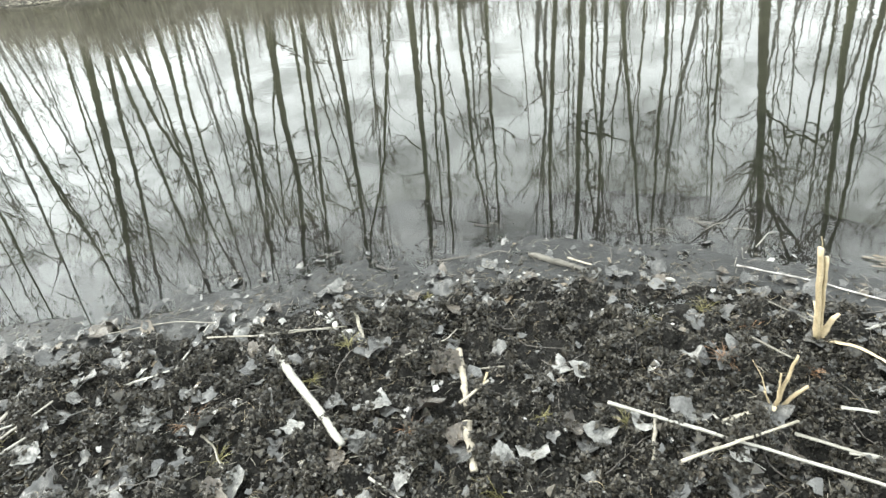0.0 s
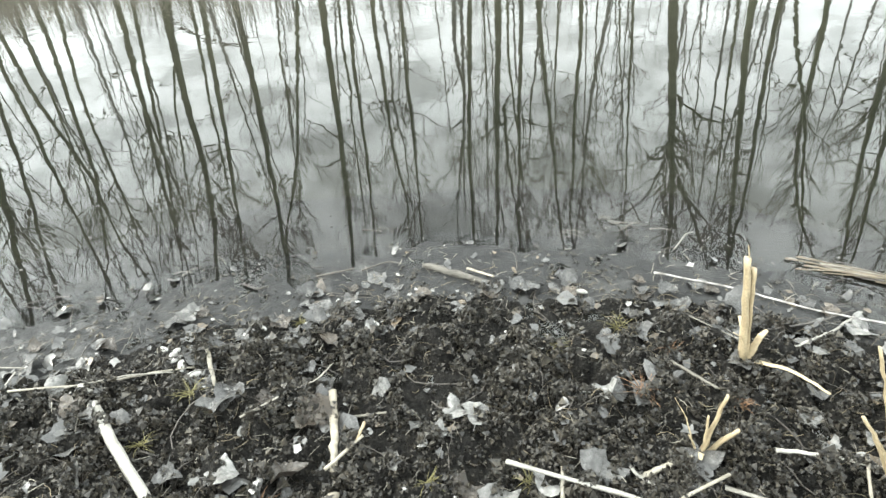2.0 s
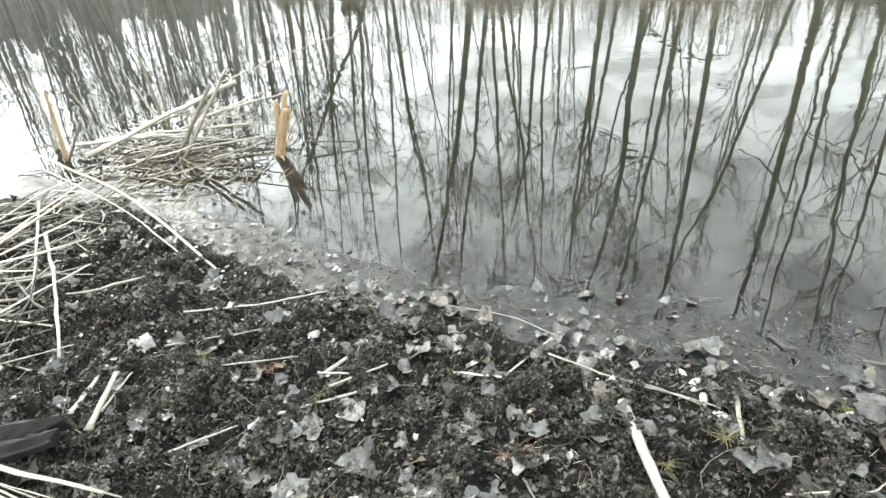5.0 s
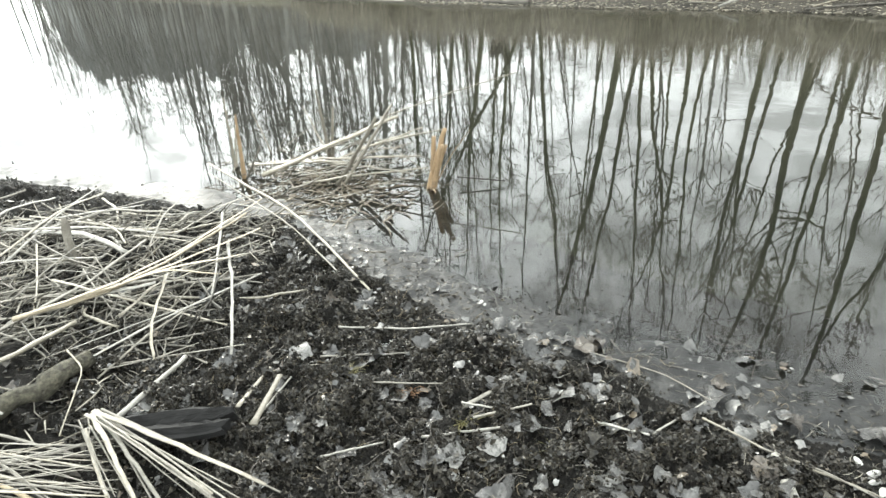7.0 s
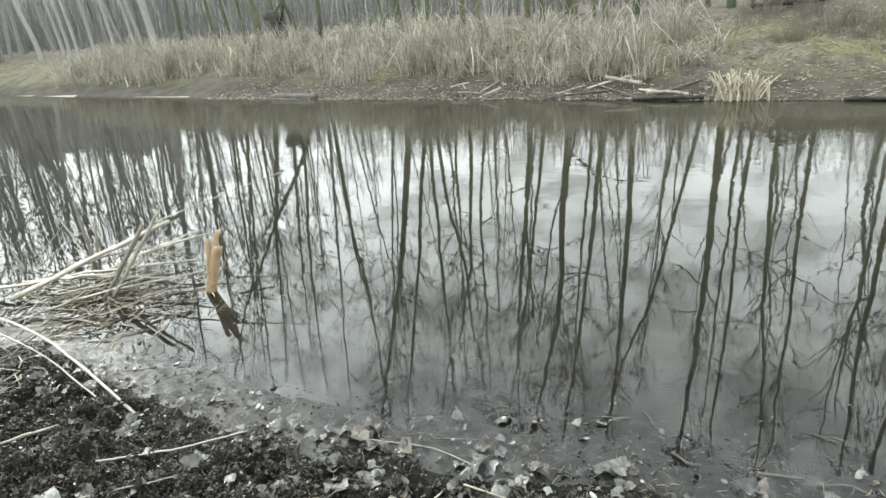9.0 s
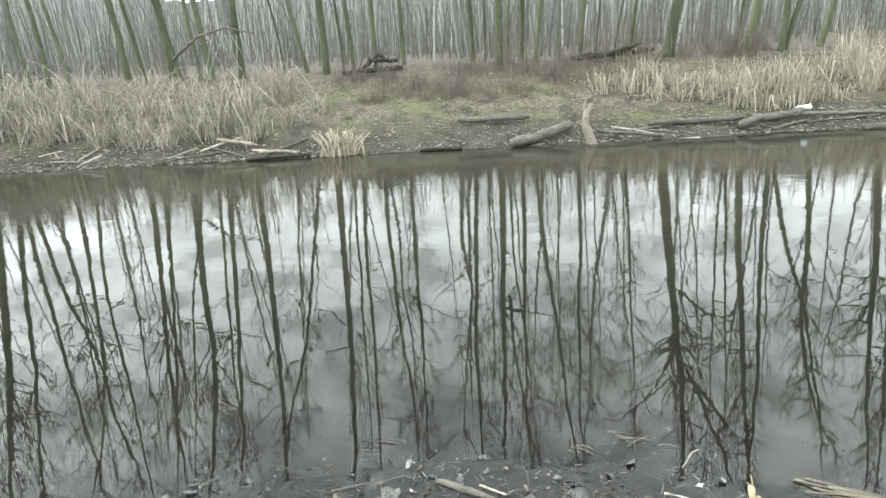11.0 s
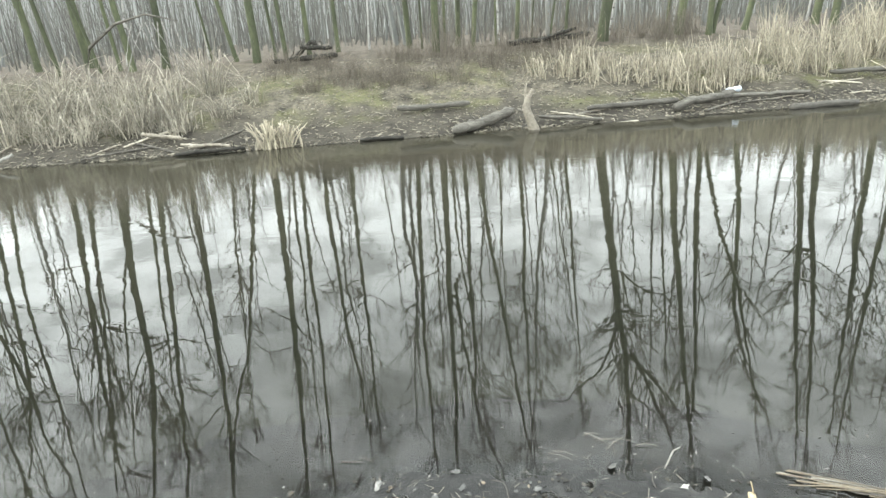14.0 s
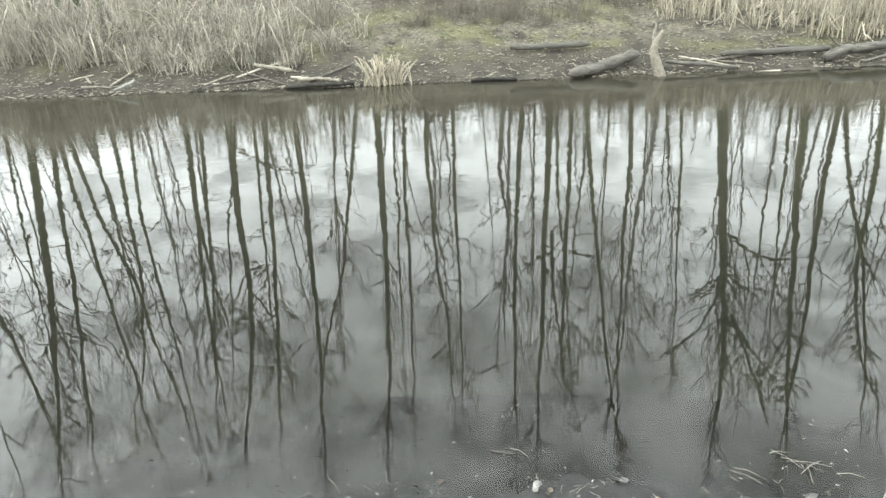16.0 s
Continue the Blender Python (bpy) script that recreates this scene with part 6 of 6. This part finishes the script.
def leaf(x, y, width, kind, rng, tilt=14.0, lift=0.008):
    ob = new("fallen_leaf", LEAVES[kind][rng.randint(6)])
    around = [float(ground_z(np.array(x + a), np.array(y + b))) for a in (-0.02, 0.02) for b in (-0.02, 0.02)]
    z = max(0.0, float(np.mean(around))) + lift
    ob.matrix_basis = pose(x, y, z, rng.normal(0, tilt), rng.normal(0, tilt), rng.uniform(0, 360)) @ Matrix.Scale(width, 4)
    return tagged(ob, LEAF_LABEL[kind], "leaf", "fallen leaves")


rng = np.random.RandomState(91)
PLACED = ((-1.17, 1.43), (-1.05, 1.31), (-0.6, 1.61), (-0.24, 1.49), (0.18, 1.4), (0.42, 1.36), (-0.93, 1.69), (-0.88, 1.35), (0.82, 1.38), (0.79, 1.8), (-1.02, 1.58), (0.16, 1.9), (0.54, 1.94), (0.37, 1.8), (0.43, 1.76), (0.33, 1.72),
          (-0.84, 1.97), (-0.27, 1.47), (1.33, 1.61), (1.33, 1.71), (-0.3, 1.5))
for x, y in PLACED:
    leaf(x, y, rng.uniform(0.05, 0.085), "bleached_leaf", rng, 16, 0.018)
made = 0
while made < 190:
    x, y = rng.uniform(-3.4, 2.2), rng.uniform(0.5, 2.4)
    d = float(inland(np.array(x), np.array(y)))
    if d < 0.08 or (d < 0.34 and rng.rand() < 0.9) or value_noise(np.array(x), np.array(y), 0.3, 92) < -0.3 or rng.rand() > 0.35 + 0.65 * (y > 1.0):
        continue
    made += 1
    kind = rng.choice(["bleached_leaf", "sodden_leaf", "brown_leaf"], p=[0.2, 0.7, 0.1] if d > 0.35 else [0.05, 0.65, 0.3])
    leaf(x, y, rng.uniform(0.04, 0.11), kind, rng, 13 if d > 0.3 else 6, 0.014 if d > 0.3 else 0.004)
# a drift line of flat leaves where the peat meets the wet mud
made = 0
while made < 85:
    x = rng.uniform(-2.2, 1.5)
    y = float(np.interp(x, NEAR_X, NEAR_Y)) - rng.uniform(0.26, 0.62)
    if value_noise(np.array(x), np.array(y), 0.35, 95) < -0.25:
        continue
    made += 1
    leaf(x, y, rng.uniform(0.04, 0.085), rng.choice(["sodden_leaf", "brown_leaf"], p=[0.66, 0.34]), rng, 7, 0.008)
rest_v, rest_f, rest_n = [], [], 0
shape = LEAVES["sodden_leaf"]
made = 0
while made < 230:
    x, y = rng.uniform(-3.4, 2.2), rng.uniform(0.6, 2.3)
    if float(inland(np.array(x), np.array(y))) < 0.3 or value_noise(np.array(x), np.array(y), 0.3, 92) < -0.3:
        continue
    made += 1
    me = shape[rng.randint(6)]
    z = float(ground_z(np.array(x), np.array(y))) + 0.008
    m = pose(x, y, z, rng.normal(0, 16), rng.normal(0, 16), rng.uniform(0, 360)) @ Matrix.Scale(rng.uniform(0.03, 0.075), 4)
    rest_v += [tuple(m @ v.co) for v in me.vertices]
    rest_f += [[i + rest_n for i in p.vertices] for p in me.polygons]
    rest_n += len(me.vertices)
litter = bpy.data.meshes.new("leaf_litter")
litter.from_pydata(rest_v, [], rest_f)
litter.materials.append(LEAF_WET)
tagged(new("leaf_litter", litter), "small dark sodden leaves trodden into the peat", "leaf litter", kind="stuff")
chip = leaf(-1.51, 2.055, 0.1, "brown_leaf", rng, 3, 0.02)
tagged(chip, "large stiff yellowish leaf lying on wet mud", "leaf")


def shell_mesh(seed):
    """A mussel valve 1 m long, domed, with growth ridges and a rim of some thickness."""
    rng = np.random.RandomState(seed)
    n, rings = 18, 6
    verts, faces = [], []
    for side in (0, 1):
        for r in range(rings + 1):
            for k in range(n):
                a = k * 2 * math.pi / n
                s = r / rings
                edge = 0.5 * (1 + 0.12 * math.cos(a))
                verts.append((edge * s * math.cos(a) + 0.1 * (1 - s), edge * 0.44 * s * math.sin(a), 0.2 * (1 - s * s) ** 0.7 + 0.016 * math.sin(22 * s) - 0.035 * side))
    for side in (0, 1):
        o = side * (rings + 1) * n
        for r in range(rings):
            for k in range(n):
                q = (o + r * n + k, o + (r + 1) * n + k, o + (r + 1) * n + (k + 1) % n, o + r * n + (k + 1) % n)
                faces.append(q if side == 0 else q[::-1])
    for k in range(n):
        a, b = rings * n, (2 * rings + 1) * n
        faces.append((a + k, b + k, b + (k + 1) % n, a + (k + 1) % n))
    me = bpy.data.meshes.new("mussel_shell")
    me.from_pydata(verts, [], faces)
    me.materials.append(SHELL)
    for p in me.polygons:
        p.use_smooth = True
    return me


SHELLS = [shell_mesh(k) for k in range(2)]
for x, y, w in ((-0.58, 2.16, 0.03), (-0.535, 2.125, 0.04), (-0.52, 2.1, 0.035), (-0.485, 2.06, 0.045), (-0.43, 2.01, 0.05), (-0.46, 1.99, 0.045), (-0.32, 2.21, 0.04), (-0.12, 2.24, 0.035), (-0.06, 2.14, 0.03),
                (0.12, 2.22, 0.035), (0.79, 2.31, 0.03), (0.85, 2.33, 0.035), (0.19, 2.49, 0.02), (-0.2, 2.16, 0.03), (-1.9, 1.93, 0.05), (-0.25, 2.2, 0.025)):
    z = max(0.0, float(ground_z(np.array(x), np.array(y)))) + 0.004
    ob = new("mussel_shell", SHELLS[rng.randint(2)])
    ob.matrix_basis = pose(x, y, z, rng.normal(0, 10), rng.normal(0, 10), rng.uniform(0, 360)) @ Matrix.Scale(w * 1.35, 4)
    tagged(ob, "small white empty shell at the edge of the mud", "shell", "white shells")


# sprouts of withered grass
def sprout(x, y, size, mat, seed, label):
    rng = np.random.RandomState(seed)
    n = 22
    a, q = rng.uniform(0, 6.28, n), np.linspace(0, 1, 5)
    reach, rise = size * rng.uniform(0.5, 1.0, n), size * rng.uniform(0.25, 0.9, n)
    P = np.stack([np.cos(a)[:, None] * reach[:, None] * q, np.sin(a)[:, None] * reach[:, None] * q, rise[:, None] * (q - 0.55 * q ** 2.4)], -1)
    P[..., :2] += rng.normal(0, size * 0.12, (n, 1, 2))
    ob = new("grass_sprout", mesh_of("grass_sprout", *tubes(P, np.repeat(0.0014 * (1 - 0.7 * q)[None], n, 0), 3), (mat,)))
    ob.location = (x, y, float(ground_z(np.array(x), np.array(y))) + 0.004)
    return tagged(ob, label, "grass", "grass sprouts")


for k, (x, y, s) in enumerate(((-1.21, 1.55, 0.07), (-0.83, 1.52, 0.08), (-0.38, 1.88, 0.06), (0.16, 1.3, 0.1), (0.9, 1.8, 0.07), (0.93, 2.13, 0.07), (-1.49, 1.42, 0.08), (-0.12, 1.52, 0.06), (-0.14, 2.25, 0.04), (-0.5, 1.75, 0.06),
                               (-1.75, 1.4, 0.07), (0.55, 1.55, 0.07), (0.7, 2.05, 0.06), (1.05, 2.0, 0.06), (-2.0, 1.3, 0.06), (0.3, 1.55, 0.05), (1.15, 1.75, 0.05), (-0.7, 1.4, 0.06))):
    rust = k % 3 == 1
    sprout(x, y, s, SPROUT_RUST if rust else SPROUT, 100 + k, "rust-brown withered grass sprout" if rust else "olive-yellow grass sprout in the mud")
